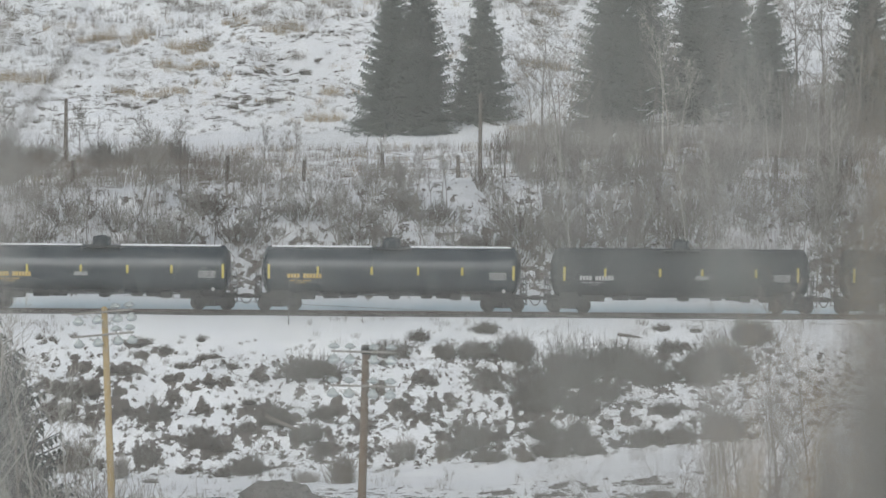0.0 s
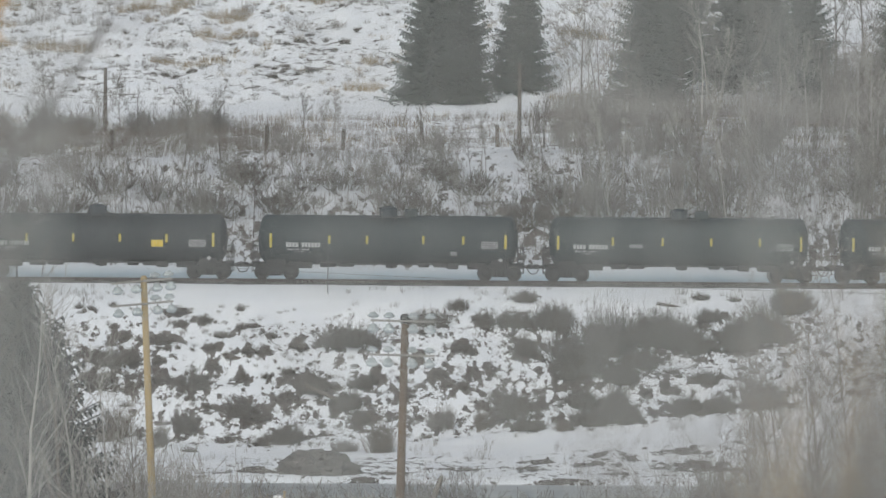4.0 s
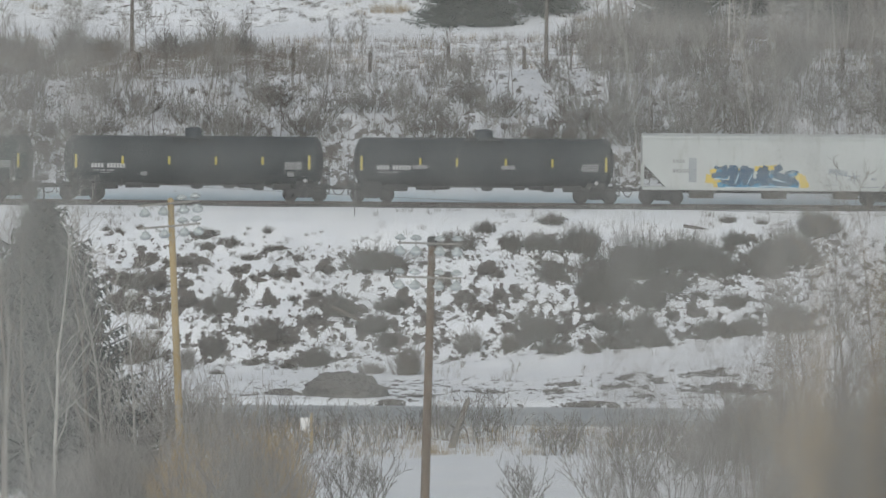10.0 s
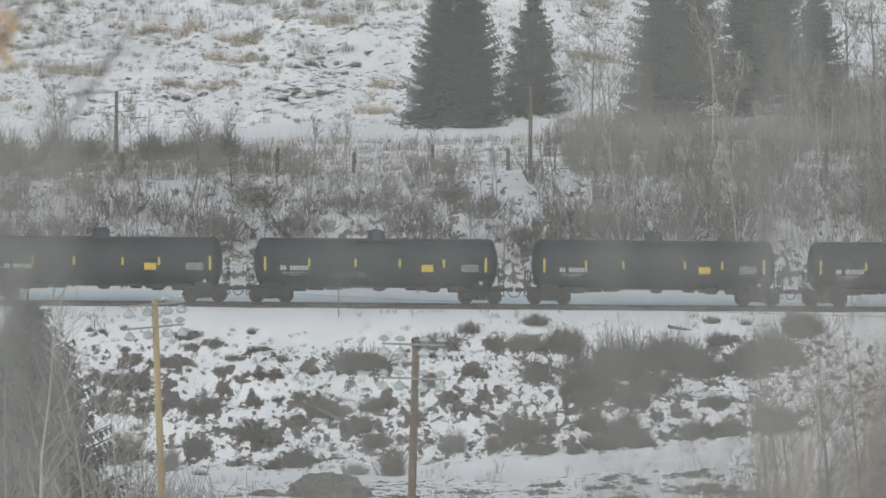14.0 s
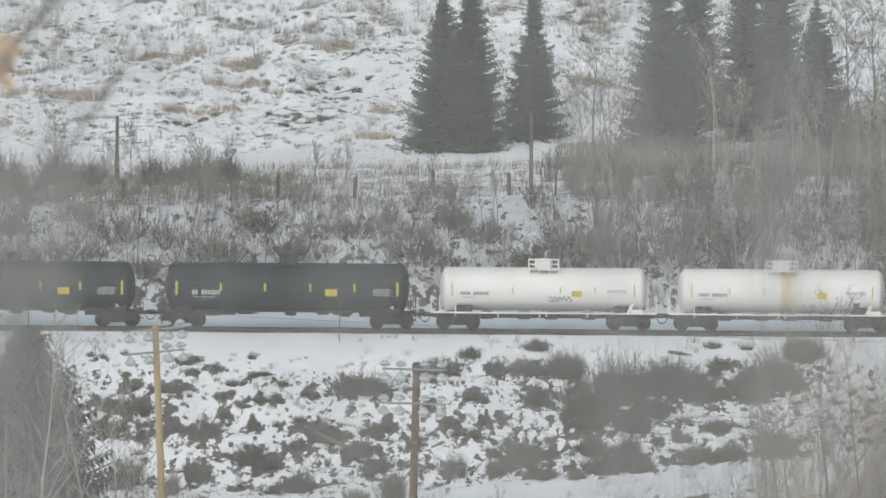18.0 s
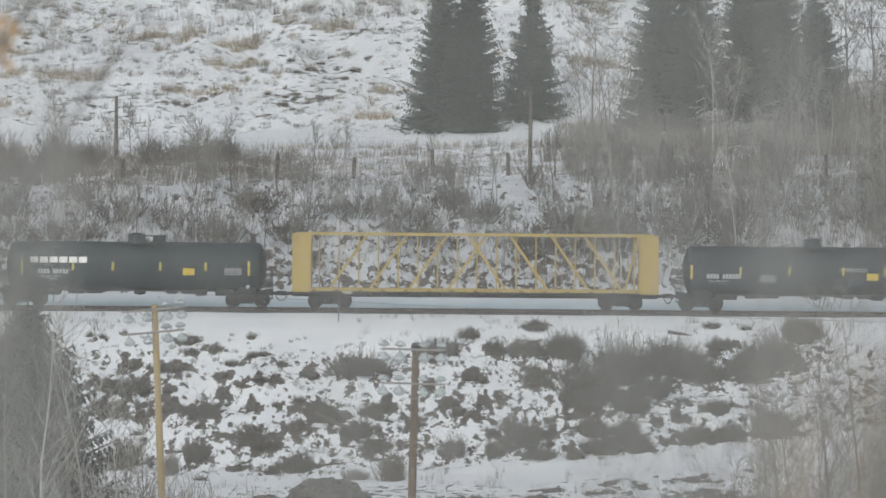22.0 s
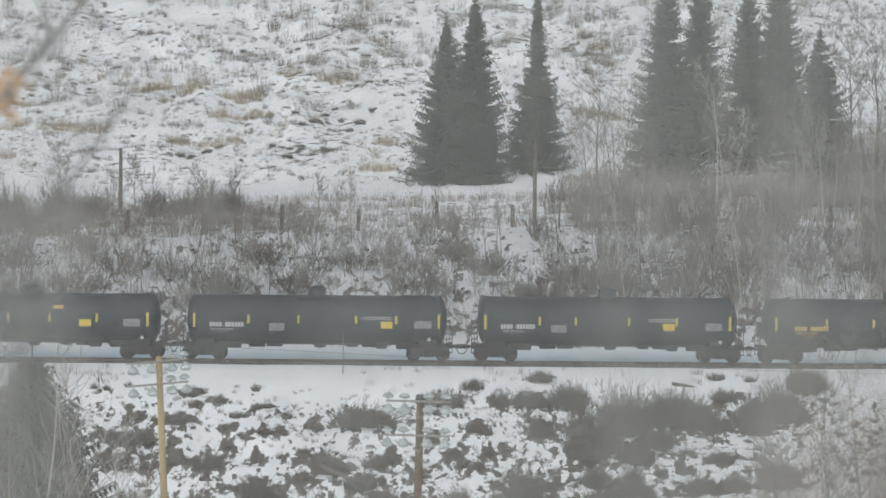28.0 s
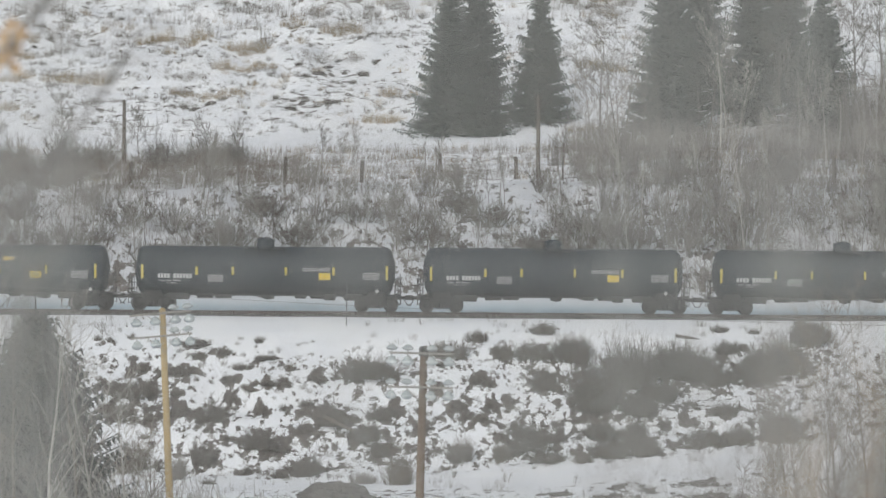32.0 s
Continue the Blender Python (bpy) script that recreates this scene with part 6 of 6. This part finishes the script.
# ---- poles and fence ----
def telegraph_pole(x, y, top, height, lean, wood, label, arms, r=0.16, over=(-1.2, -0.6, 0.3, 0.95), under=(-1.2, -0.6, 0.3, 0.95), rise=0.0):
    """A wooden pole; its crossarms carry caps above and bell insulators below."""
    pole = thing("telegraph_pole", label, "utility pole", at=pose(x, y, top - height, 0, lean, 0))
    bm = bmesh.new()
    rod(bm, (0, 0, 0), (0, 0, height), r * 1.3, r, 14)
    rod(bm, (0, 0, height), (0, 0, height + 0.06), r, r * 0.5, 14)
    part("shaft", bm, M[wood], pole)
    if wood == "old_pole":
        bm = bmesh.new()
        rod(bm, (0, 0, height + 0.06), (0, 0, height + 0.14), r * 1.35, r * 0.9, 14)
        rod(bm, (0, 0, height - 0.22), (0, 0, height + 0.06), r * 1.35, r * 1.35, 14)
        part("cap", bm, M["frame"], pole, "dark tarred cap")
    for dz in arms:
        z = height - dz
        arm = part("crossarm", box(bmesh.new(), -1.3, 1.15, -r - 0.1, -r, -0.04, 0.04, 0.012), M["grey_wood"], pole, "greyed wooden crossarm", pose(0, 0, z, 0, -rise, 0))
        for side in (-1, 1) if over else ():
            part("brace", beam(bmesh.new(), (0, -r - 0.135, -0.62), (side * 0.62, -r - 0.135, -0.03), 0.045, 0.02), M["grey_wood"], arm)
        prof = [(0.0, 0.05), (0.05, 0.1), (0.16, 0.13), (0.2, 0.11), (0.24, 0.08), (0.32, 0.07), (0.36, 0.03)]
        for u, sign in [(u, 1) for u in over] + [(u, -1) for u in under]:
            bm = bmesh.new()
            turned(bm, [(a * (0.6 if sign > 0 else 0.95), b * 1.8) for a, b in (prof if sign > 0 else prof[::-1])], 16)
            bmesh.ops.rotate(bm, verts=bm.verts, cent=(0, 0, 0), matrix=Matrix.Rotation(-math.pi / 2, 3, "Y"))
            part("insulator", bm, M["glass"], arm, "pale glass insulator", pose(u, -r - 0.06, 0.1 if sign > 0 else -0.46))
            part("pin", rod(bmesh.new(), (u, -r - 0.06, 0.04 if sign > 0 else -0.14), (u, -r - 0.06, 0.14 if sign > 0 else -0.04), 0.02, 0.02, 6), M["wire"], arm)
    return pole


telegraph_pole(-10.87, 200, 2.95, 12.1, -2.6, "new_pole", "yellowish wooden telegraph pole with two crossarms", (0.15, 1.05), 0.125, (0.45, 1.0), (-1.05, -0.3, 0.5, 1.05), 3.0)
telegraph_pole(-1.24, 190, 1.74, 11.0, 1.15, "old_pole", "weathered brown telegraph pole with two crossarms", (0.12, 1.4), 0.14)
telegraph_pole(-23.95, 369, 13.85, 5.2, 0, "post", "old bare wooden pole at the meadow edge", (), 0.12, (), ())
telegraph_pole(5.86, 347, 14.1, 6.6, 0, "post", "tall slim wooden pole at the fence", (), 0.12)


def fence():
    f = thing("wire_fence", "old wire fence with grey wooden posts", "fence")
    bm = bmesh.new()
    rod(bm, (0, 0, -0.5), (0, 0, 1.65), 0.15, 0.13, 8)
    me = bpy.data.meshes.new("post")
    bm.to_mesh(me)
    bm.free()
    spots = [-32.5, -27.2, -21.9, -16.7, -11.4, -6.2, -0.8, 4.36, 10.08, 15.4, 20.7, 26, 31]
    for i, x in enumerate(spots):
        part("post", me, M["post"], f, at=pose(x, 345, lay(x, 345) - 0.05 + 0.2 * math.sin(i * 2.3), 2 * math.sin(i * 5), 3 * math.sin(i * 1.7), 0))
    for dz in (0.55, 1.0, 1.45):
        for a, b in zip(spots, spots[1:]):
            part("wire", rod(bmesh.new(), (a, 344.86, lay(a, 345) + dz), (b, 344.86, lay(b, 345) + dz), 0.008, seg=4), M["wire"], f)


fence()


def stake():
    s = thing("track_stake", "thin grey marker stake beside the track", "stake", at=pose(-6.4, 309, lay(-6.4, 309) - 0.3))
    part("rod", rod(bmesh.new(), (0, 0, 0), (0, 0, 2.9), 0.035, 0.03, 8), M["wire"], s)
    part("cap", rod(bmesh.new(), (0, 0, 2.9), (0, 0, 3.0), 0.05, 0.03, 8), M["frame"], s)


stake()


def mound(x, y, w, h, seed):
    bm = bmesh.new()
    bmesh.ops.create_icosphere(bm, subdivisions=5, radius=1)
    for v in bm.verts:
        k = 1 + 0.25 * noise.noise(v.co * 2.2 + Vector((seed, 0, 0))) + 0.12 * noise.noise(v.co * 6) + 0.09 * noise.noise(v.co * 15)
        v.co = Vector((v.co.x * w / 2 * k, v.co.y * w * 0.32 * k, v.co.z * h * k))
    ob = part("gravel_mound", bm, M["gravel"], at=pose(x, y, lay(x, y) - 0.1))
    tagged(ob, "low grey gravel mound at the river's edge", "mound")


mound(-6.2, 270.4, 4.4, 1.25, 3)
mound(-9.4, 271, 2.0, 0.4, 8)


def log(x, y, length, r, tilt, turn, label, lift=0.1):
    """A broken log with a knot and a splintered end."""
    base = thing("log", label, "log", "fallen logs", pose(x, y, lay(x, y) + lift, 0, tilt, turn))
    bm = bmesh.new()
    rod(bm, (0, 0, 0), (length * 0.55, 0, 0.02), r, r * 0.9, 10)
    rod(bm, (length * 0.55, 0, 0.02), (length, 0.03, -0.02), r * 0.9, r * 0.7, 10)
    rod(bm, (length, 0.03, -0.02), (length + r, 0.03, 0), r * 0.6, r * 0.1, 6)
    part("trunk", bm, M["post"], base)
    part("branch_stub", rod(bmesh.new(), (length * 0.4, 0, r * 0.6), (length * 0.45, -0.1, r * 2.4), r * 0.35, r * 0.2, 6), M["post"], base)


fallen = "dark fallen log on the snowy embankment"
log(-12.2, 299.5, 2.4, 0.16, 16, 12, fallen, 0.3)
log(-6.6, 295.5, 2.2, 0.15, 30, 20, fallen, 0.9)
log(-7.4, 294.5, 2.6, 0.13, 24, -14, fallen, 0.9)
log(13.6, 306.8, 1.8, 0.1, 10, 8, fallen, 0.2)
log(-0.3, 231, 2.4, 0.17, -72, 0, "dark leaning broken stump on the near snow", -0.1)


def marker():
    s = thing("marker_post", "small white marker plate on a wooden post", "sign", at=pose(-6.6, 228, lay(-6.6, 228) - 0.1))
    part("post", box(bmesh.new(), -0.07, 0.07, -0.07, 0.07, 0, 1.9, 0.01), M["new_pole"], s)
    part("plate", box(bmesh.new(), -0.5, -0.08, -0.1, -0.07, 1.1, 1.7, 0.01), M["white_paint"], s, "blank white plate")


marker()

# ---- the near bank: poplars, willows, brush by the river ----
poplar = "leafless poplar with pale grey twigs on the near bank"
for i, (x, y, h) in enumerate([(-16.6, 197, 12.4), (-15.6, 195, 11.2), (-14.4, 199, 11.8), (-13.7, 198, 10.2), (-12.6, 200, 8.6), (-17.6, 196, 13.0), (-11.9, 200, 6.8)]):
    bare_tree(x, y, h, 600 + i, poplar, group="near poplars", bark="pale_bark" if i in (1, 3, 4) else "brown_twig", thick=0.009, finest=0.012, spread=0.5, name="poplar_tree", kids=2, depth=3 if i in (3, 4, 6) else 2, reach=0.9, bare=-0.05)
for i in range(26):
    x, y = -10 + i * 1.1 + rng.uniform(-0.5, 0.5), rng.uniform(225.5, 238)
    shrub(x, y, rng.uniform(1.0, 1.7), rng.uniform(1.4, 2.2), 640 + i, "leafless willow shrub by the frozen river", "dark_twig" if i % 3 else "twig", 14, 0.009, "riverside willows", "willow_shrub", 2, 0.5, 0.5)
for i, (x, y, h) in enumerate([(5.6, 196, 2.0), (6.9, 200, 2.6), (8.4, 195, 3.0), (10.0, 204, 3.6), (2.6, 196, 1.7), (-3.2, 196, 1.9), (-4.6, 200, 2.2), (-7.4, 180, 4.6), (11.5, 200, 3.8), (-6.4, 178, 3.8), (-8.6, 172, 4.6), (-9.8, 176, 4.8)]):
    shrub(x, y, h, h * 1.0, 680 + i, "leafless shrub with upright twigs on the near snow", "dark_twig" if i in (1, 2, 4, 5, 6) else "twig", 12, 0.01, "near shrubs")

for i, (x, y, h, w) in enumerate([(-8.2, 214, 2.9, 3.0), (-10.4, 216, 3.8, 3.6), (-12.5, 213, 4.2, 3.8), (-11.4, 224, 3.8, 3.8), (-14.0, 226, 4.4, 4.0), 
                                 (10.6, 216, 2.8, 3.2), (12.5, 213, 4.0, 3.4), (14.4, 211, 4.8, 3.8), (16.4, 214, 5.4, 4.0), (13.4, 224, 4.0, 3.6), (15.6, 206, 5.0, 3.8)]):
    mat = "tan_twig" if i in (0, 7, 10) else "brown_twig" if i % 4 == 1 else "twig"
    shrub(x, y, h * 0.6, w, 660 + i, "brown leafless brush on the near bank", mat, 46, 0.009, "near brush", "brush", 2, 0.8, 0.35)
for i, (x, y, h) in enumerate([(13.4, 196, 9.2), (14.4, 200, 10.2), (15.4, 192, 10.8), (12.4, 204, 7.6), (16.4, 198, 12.5), (11.4, 207, 5.4), (14.8, 188, 9.4), (12.9, 199, 8.4), (13.9, 205, 9.8), (15.9, 204, 11.6)]):
    bare_tree(x, y, h, 760 + i, "slim leafless poplar by the river", group="riverside poplars", bark="brown_twig", thick=0.006, finest=0.009, spread=0.5, name="poplar_tree", kids=3, reach=0.6)

# out-of-focus growth close to the eye
for i, (x, y, h) in enumerate([(-6.7, 70, 11.6)]):
    bare_tree(x, y, h, 780 + i, "tall leafless sapling with brown twigs on the near slope", group="near saplings", bark="bark", thick=0.005, finest=0.005, spread=0.45, name="sapling", kids=2, reach=0.55)
veil = "tall many-stemmed sapling with a haze of fine twigs"
for i, (x, y, h, w, n) in enumerate([(3.75, 38, 11.5, 0.8, 36), (4.0, 41, 14.0, 1.2, 60), (3.98, 37, 14.0, 0.9, 56), (4.3, 39, 14.0, 1.2, 60), (4.6, 42, 14.0, 1.5, 50), (3.4, 35, 6.1, 1.4, 50), (3.0, 37, 6.3, 1.4, 44),
                                     (2.7, 36, 6.0, 1.3, 36), (2.35, 39, 5.7, 1.2, 32), (2.8, 41, 6.6, 1.4, 30), (2.05, 38, 4.9, 1.0, 26), (4.5, 45, 13.0, 1.4, 50), (3.75, 36, 6.4, 1.2, 50), (1.5, 40, 7.0, 0.7, 26), (1.68, 41, 6.2, 0.8, 24), (1.4, 41, 6.0, 0.6, 18)]):
    bush(x, y, w, h, 700 + i, veil, "tan_twig" if i in (6, 9) else ("brown_twig", "twig", "dark_twig")[i % 3], int(n * 0.7), 44, 0.003, 0.5, "near saplings", "sapling", 0.8, 0.3, "sapling", 3)
for i, (x, y, h, w, n) in enumerate([(1.66, 19, 5.6, 0.4, 12), (1.76, 17, 5.8, 0.5, 22), (1.88, 19, 6.8, 0.6, 34), (2.02, 18, 6.6, 0.7, 40), (2.12, 19, 7.2, 0.8, 50), (2.3, 20, 7.6, 0.8, 56), (-1.98, 20, 5.0, 0.5, 26)]):
    bush(x, y, w, h, 721 + i, veil, "tan_twig" if i == 2 else "brown_twig" if i % 2 else "twig", n, 56, 0.0016, 0.28, "near saplings", "sapling", 0.7, 0.3, "sapling", 4)
low_veil = "low many-stemmed thicket with a haze of fine twigs"
for i, (x, y, h, w, n) in enumerate([(0.96, 18.5, 3.3, 0.5, 4), (1.08, 18, 3.35, 0.5, 7), (1.2, 17.5, 3.35, 0.5, 10), (1.33, 18, 3.55, 0.5, 16), (1.45, 17.5, 3.5, 0.5, 24), (1.56, 18, 3.65, 0.5, 32), (1.68, 17.5, 3.65, 0.5, 40), (1.8, 18, 4.1, 0.5, 44)]):
    bush(x, y, w, h, 760 + i, low_veil, "tan_twig" if i in (2, 5) else "brown_twig" if i % 2 else "twig", max(3, n * 2 // 3), 46, 0.0015, 0.3, "near thicket", "thicket_shrub", 0.8, 0.55, "shrub", 3, 1.0)
for i, (x, y, h, w) in enumerate([(0.98, 30, 6.3, 0.7), (1.2, 31, 6.8, 0.7), (1.5, 30, 6.6, 0.8), (1.85, 29, 7.0, 0.7), (2.15, 31, 6.7, 0.8)]):
    bush(x, y, w, h, 745 + i, "thin many-stemmed sapling with fine twigs", "brown_twig" if i % 2 else "twig", 14, 70, 0.0016, 0.4, "thin near saplings", "sapling", 0.9, 0.4, "sapling", 3)
for i, (x, y, h, w) in enumerate([(-13.4, 194, 4.2, 3.4), (-11.7, 196, 4.0, 3.2), (-10.0, 194, 3.7, 3.0), (-8.3, 195, 3.5, 3.0), (-7.0, 194, 3.4, 2.4), (-15.4, 195, 2.4, 3.0), (-13.2, 191, 4.0, 2.8), (-10.2, 188, 3.6, 2.8), (-8.2, 192, 3.4, 2.6), (-6.4, 189, 3.2, 2.2), (12.4, 190, 3.6, 3.0), (14.4, 187, 4.4, 3.2), (16.6, 191, 5.2, 3.4)]):
    bush(x, y, w, h, 730 + i, "tan-grey leafless brush on the near bank", "tan_twig" if i in (2, 4, 7, 9) else "twig", 100, 12, 0.008, 0.8, "near brush", "brush", 0.6, 0.2)


def reeds(x, y, width, count, seed):
    """Fine pale stalks right before the eye, far out of focus, added to stand in for haze."""
    rng = np.random.default_rng(seed)
    clump = thing("haze_clump", "clump of tall pale stalks added as a haze veil", "reeds", "reeds before the eye", pose(x, y, lay(x, y) - 0.1))
    for i in range(count):
        out = []
        p = np.array([(i + rng.uniform(0.2, 0.8)) / count * width - width / 2, rng.uniform(-0.12, 0.12), 0.0])
        d = np.array([rng.normal(0, 0.02), rng.normal(0, 0.02), 1.0])
        for k in range(6):
            d = d + rng.normal(0, 0.015, 3) * [1, 1, 0]
            q = p + d / np.linalg.norm(d) * 0.4
            out.append((p, q, 0.0011, 0.001))
            p = q
        part("stalk", sticks(*split(out)), M["haze_stalk"], clump)


# an even row across the view; its blur lifts the darks like misty air
for i in range(8):
    reeds(-0.252 + i * 0.072, 2.1 + 0.25 * (i % 2), 0.072, 15 + (i > 5), 740 + i)


def leafy_branch(name, label, points, thick, leaves, seed):
    """A bare stem that leans into view before the eye, with the leaves left on it."""
    rng = np.random.default_rng(seed)
    x, y, _ = points[0]
    root = np.array([x, y, lay(x, y) - 0.1])
    base = thing(name, label, "sapling", "near saplings", pose(*root))
    pts = [np.zeros(3)] + [np.array(p, float) - root for p in points]
    n = len(pts) - 1
    radii = np.linspace(thick * 1.6, thick * 0.6, n + 1)
    part("stem", sticks(pts[:-1], pts[1:], radii[:-1], radii[1:]), M["dark_twig"], base)
    twigs = []
    for k in range(9):
        f = rng.uniform(0, 1)
        c = pts[-2] + (pts[-1] - pts[-2]) * f
        branching(rng, twigs, c, rng.normal(0, 1, 3) * [1, 0.4, 0.8] + [0.2, 0, 0.5], 0.22, thick * 0.4, 1, 1, 0.4)
    part("crown", sticks(*split(twigs)), M["bark"], base)
    for k in range(leaves):
        bm = bmesh.new()
        c = pts[2] + (pts[3] - pts[2]) * rng.uniform(0.1, 0.9) + rng.normal(0, 0.04, 3)
        vs = [bm.verts.new(Vector(v)) for v in ((0, 0, 0.05), (0.026, 0.006, 0.014), (0.02, 0.0, -0.025), (0, 0.005, -0.045), (-0.02, 0.0, -0.025), (-0.026, 0.006, 0.014))]
        top = [bm.verts.new(v.co + Vector((0, -0.002, 0))) for v in vs]
        bm.faces.new(vs)
        bm.faces.new(top[::-1])
        for a in range(6):
            bm.faces.new((vs[a], vs[(a + 1) % 6], top[(a + 1) % 6], top[a]))
        part("leaf", bm, M["leaf"], base, "withered orange leaf", Matrix.Translation(Vector(c)) @ Euler(rng.uniform(-0.8, 0.8, 3)).to_matrix().to_4x4())


leafy_branch("sapling", "leafless sapling stem with withered orange leaves", [(-2.6, 25, 8.2), (-2.28, 25, 8.575), (-2.168, 25, 8.7), (-2.07, 25, 8.81), (-1.972, 25, 8.92), (-1.8, 25, 9.13)], 0.02, 14, 51)
leafy_branch("sapling", "thin leafless sapling stem", [(-1.19, 12, 7.41), (-1.13, 12, 7.52), (-1.05, 12, 7.66), (-0.99, 12, 7.76), (-0.92, 12, 7.87), (-0.86, 12, 7.95)], 0.009, 0, 54)
leafy_branch("sapling", "thin leafless sapling stem", [(-1.37, 14, 7.19), (-1.28, 14, 7.38), (-1.21, 14, 7.49), (-1.18, 14, 7.63), (-1.15, 14, 7.79)], 0.007, 0, 55)
leafy_branch("sapling", "thin leafless sapling stem", [(-0.95, 9, 7.79), (-0.76, 9, 7.98), (-0.66, 9, 8.09), (-0.62, 9, 8.17), (-0.56, 9, 8.35)], 0.003, 0, 52)
leafy_branch("sapling", "thin leafless sapling stem", [(-2.7, 25, 7.1), (-2.33, 25, 7.55), (-2.2, 25, 7.8), (-2.0, 25, 8.07), (-1.72, 25, 8.44), (-1.54, 25, 8.74)], 0.012, 0, 53)


def overhead_wire():
    w = thing("overhead_wire", "thin overhead wire across the river", "wire")
    pts = [(x, 250, 3.55 - (x + 34) * 0.0375 + 0.9 * ((x / 34) ** 2 - 1) * 0.6) for x in np.linspace(-34, 34, 18)]
    curve = bpy.data.curves.new("strand", "CURVE")
    curve.dimensions, curve.bevel_depth, curve.bevel_resolution = "3D", 0.012, 1
    line = curve.splines.new("POLY")
    line.points.add(len(pts) - 1)
    for p, q in zip(line.points, pts):
        p.co = (*q, 1)
    curve.materials.append(M["wire"])
    new("strand", curve).parent = w


telegraph_pole(-34.0, 250.2, 4.0, 13.4, 0, "old_pole", "old wooden pole by the river", (0.3,), 0.15, (), ())
telegraph_pole(34.0, 250.2, 1.4, 10.8, 0, "old_pole", "old wooden pole by the river", (0.3,), 0.15, (), ())
overhead_wire()


def motions():
    """The train runs through at a steady pace, and its wheels roll while it passes."""
    for car in TRAIN:
        home = car.matrix_basis.copy()
        walk(car, [(t, Matrix.Translation((-s, 0, 0)) @ home) for t, s in RUN])
    times, way = zip(*RUN)
    for w in SPIN:
        here = w.matrix_basis.copy()
        x0 = 0.0
        for car, home_x in HOMES:
            if w.parent.parent == car:
                x0 = home_x
        span = [k / FPS for k in range(0, 32 * FPS + 1, 1) if abs(x0 - np.interp(k / FPS, times, way)) < 42]
        turns = [(t, here @ Matrix.Rotation(-np.interp(t, times, way) / 0.455, 4, "Y")) for t in span]
        if span[0] > 0:
            turns.insert(0, (0.0, turns[0][1]))
        if span[-1] < 32:
            turns.append((32.0, turns[-1][1]))
        walk(w, turns)


HOMES = [(car, car.matrix_basis.translation.x) for car in TRAIN]
motions()
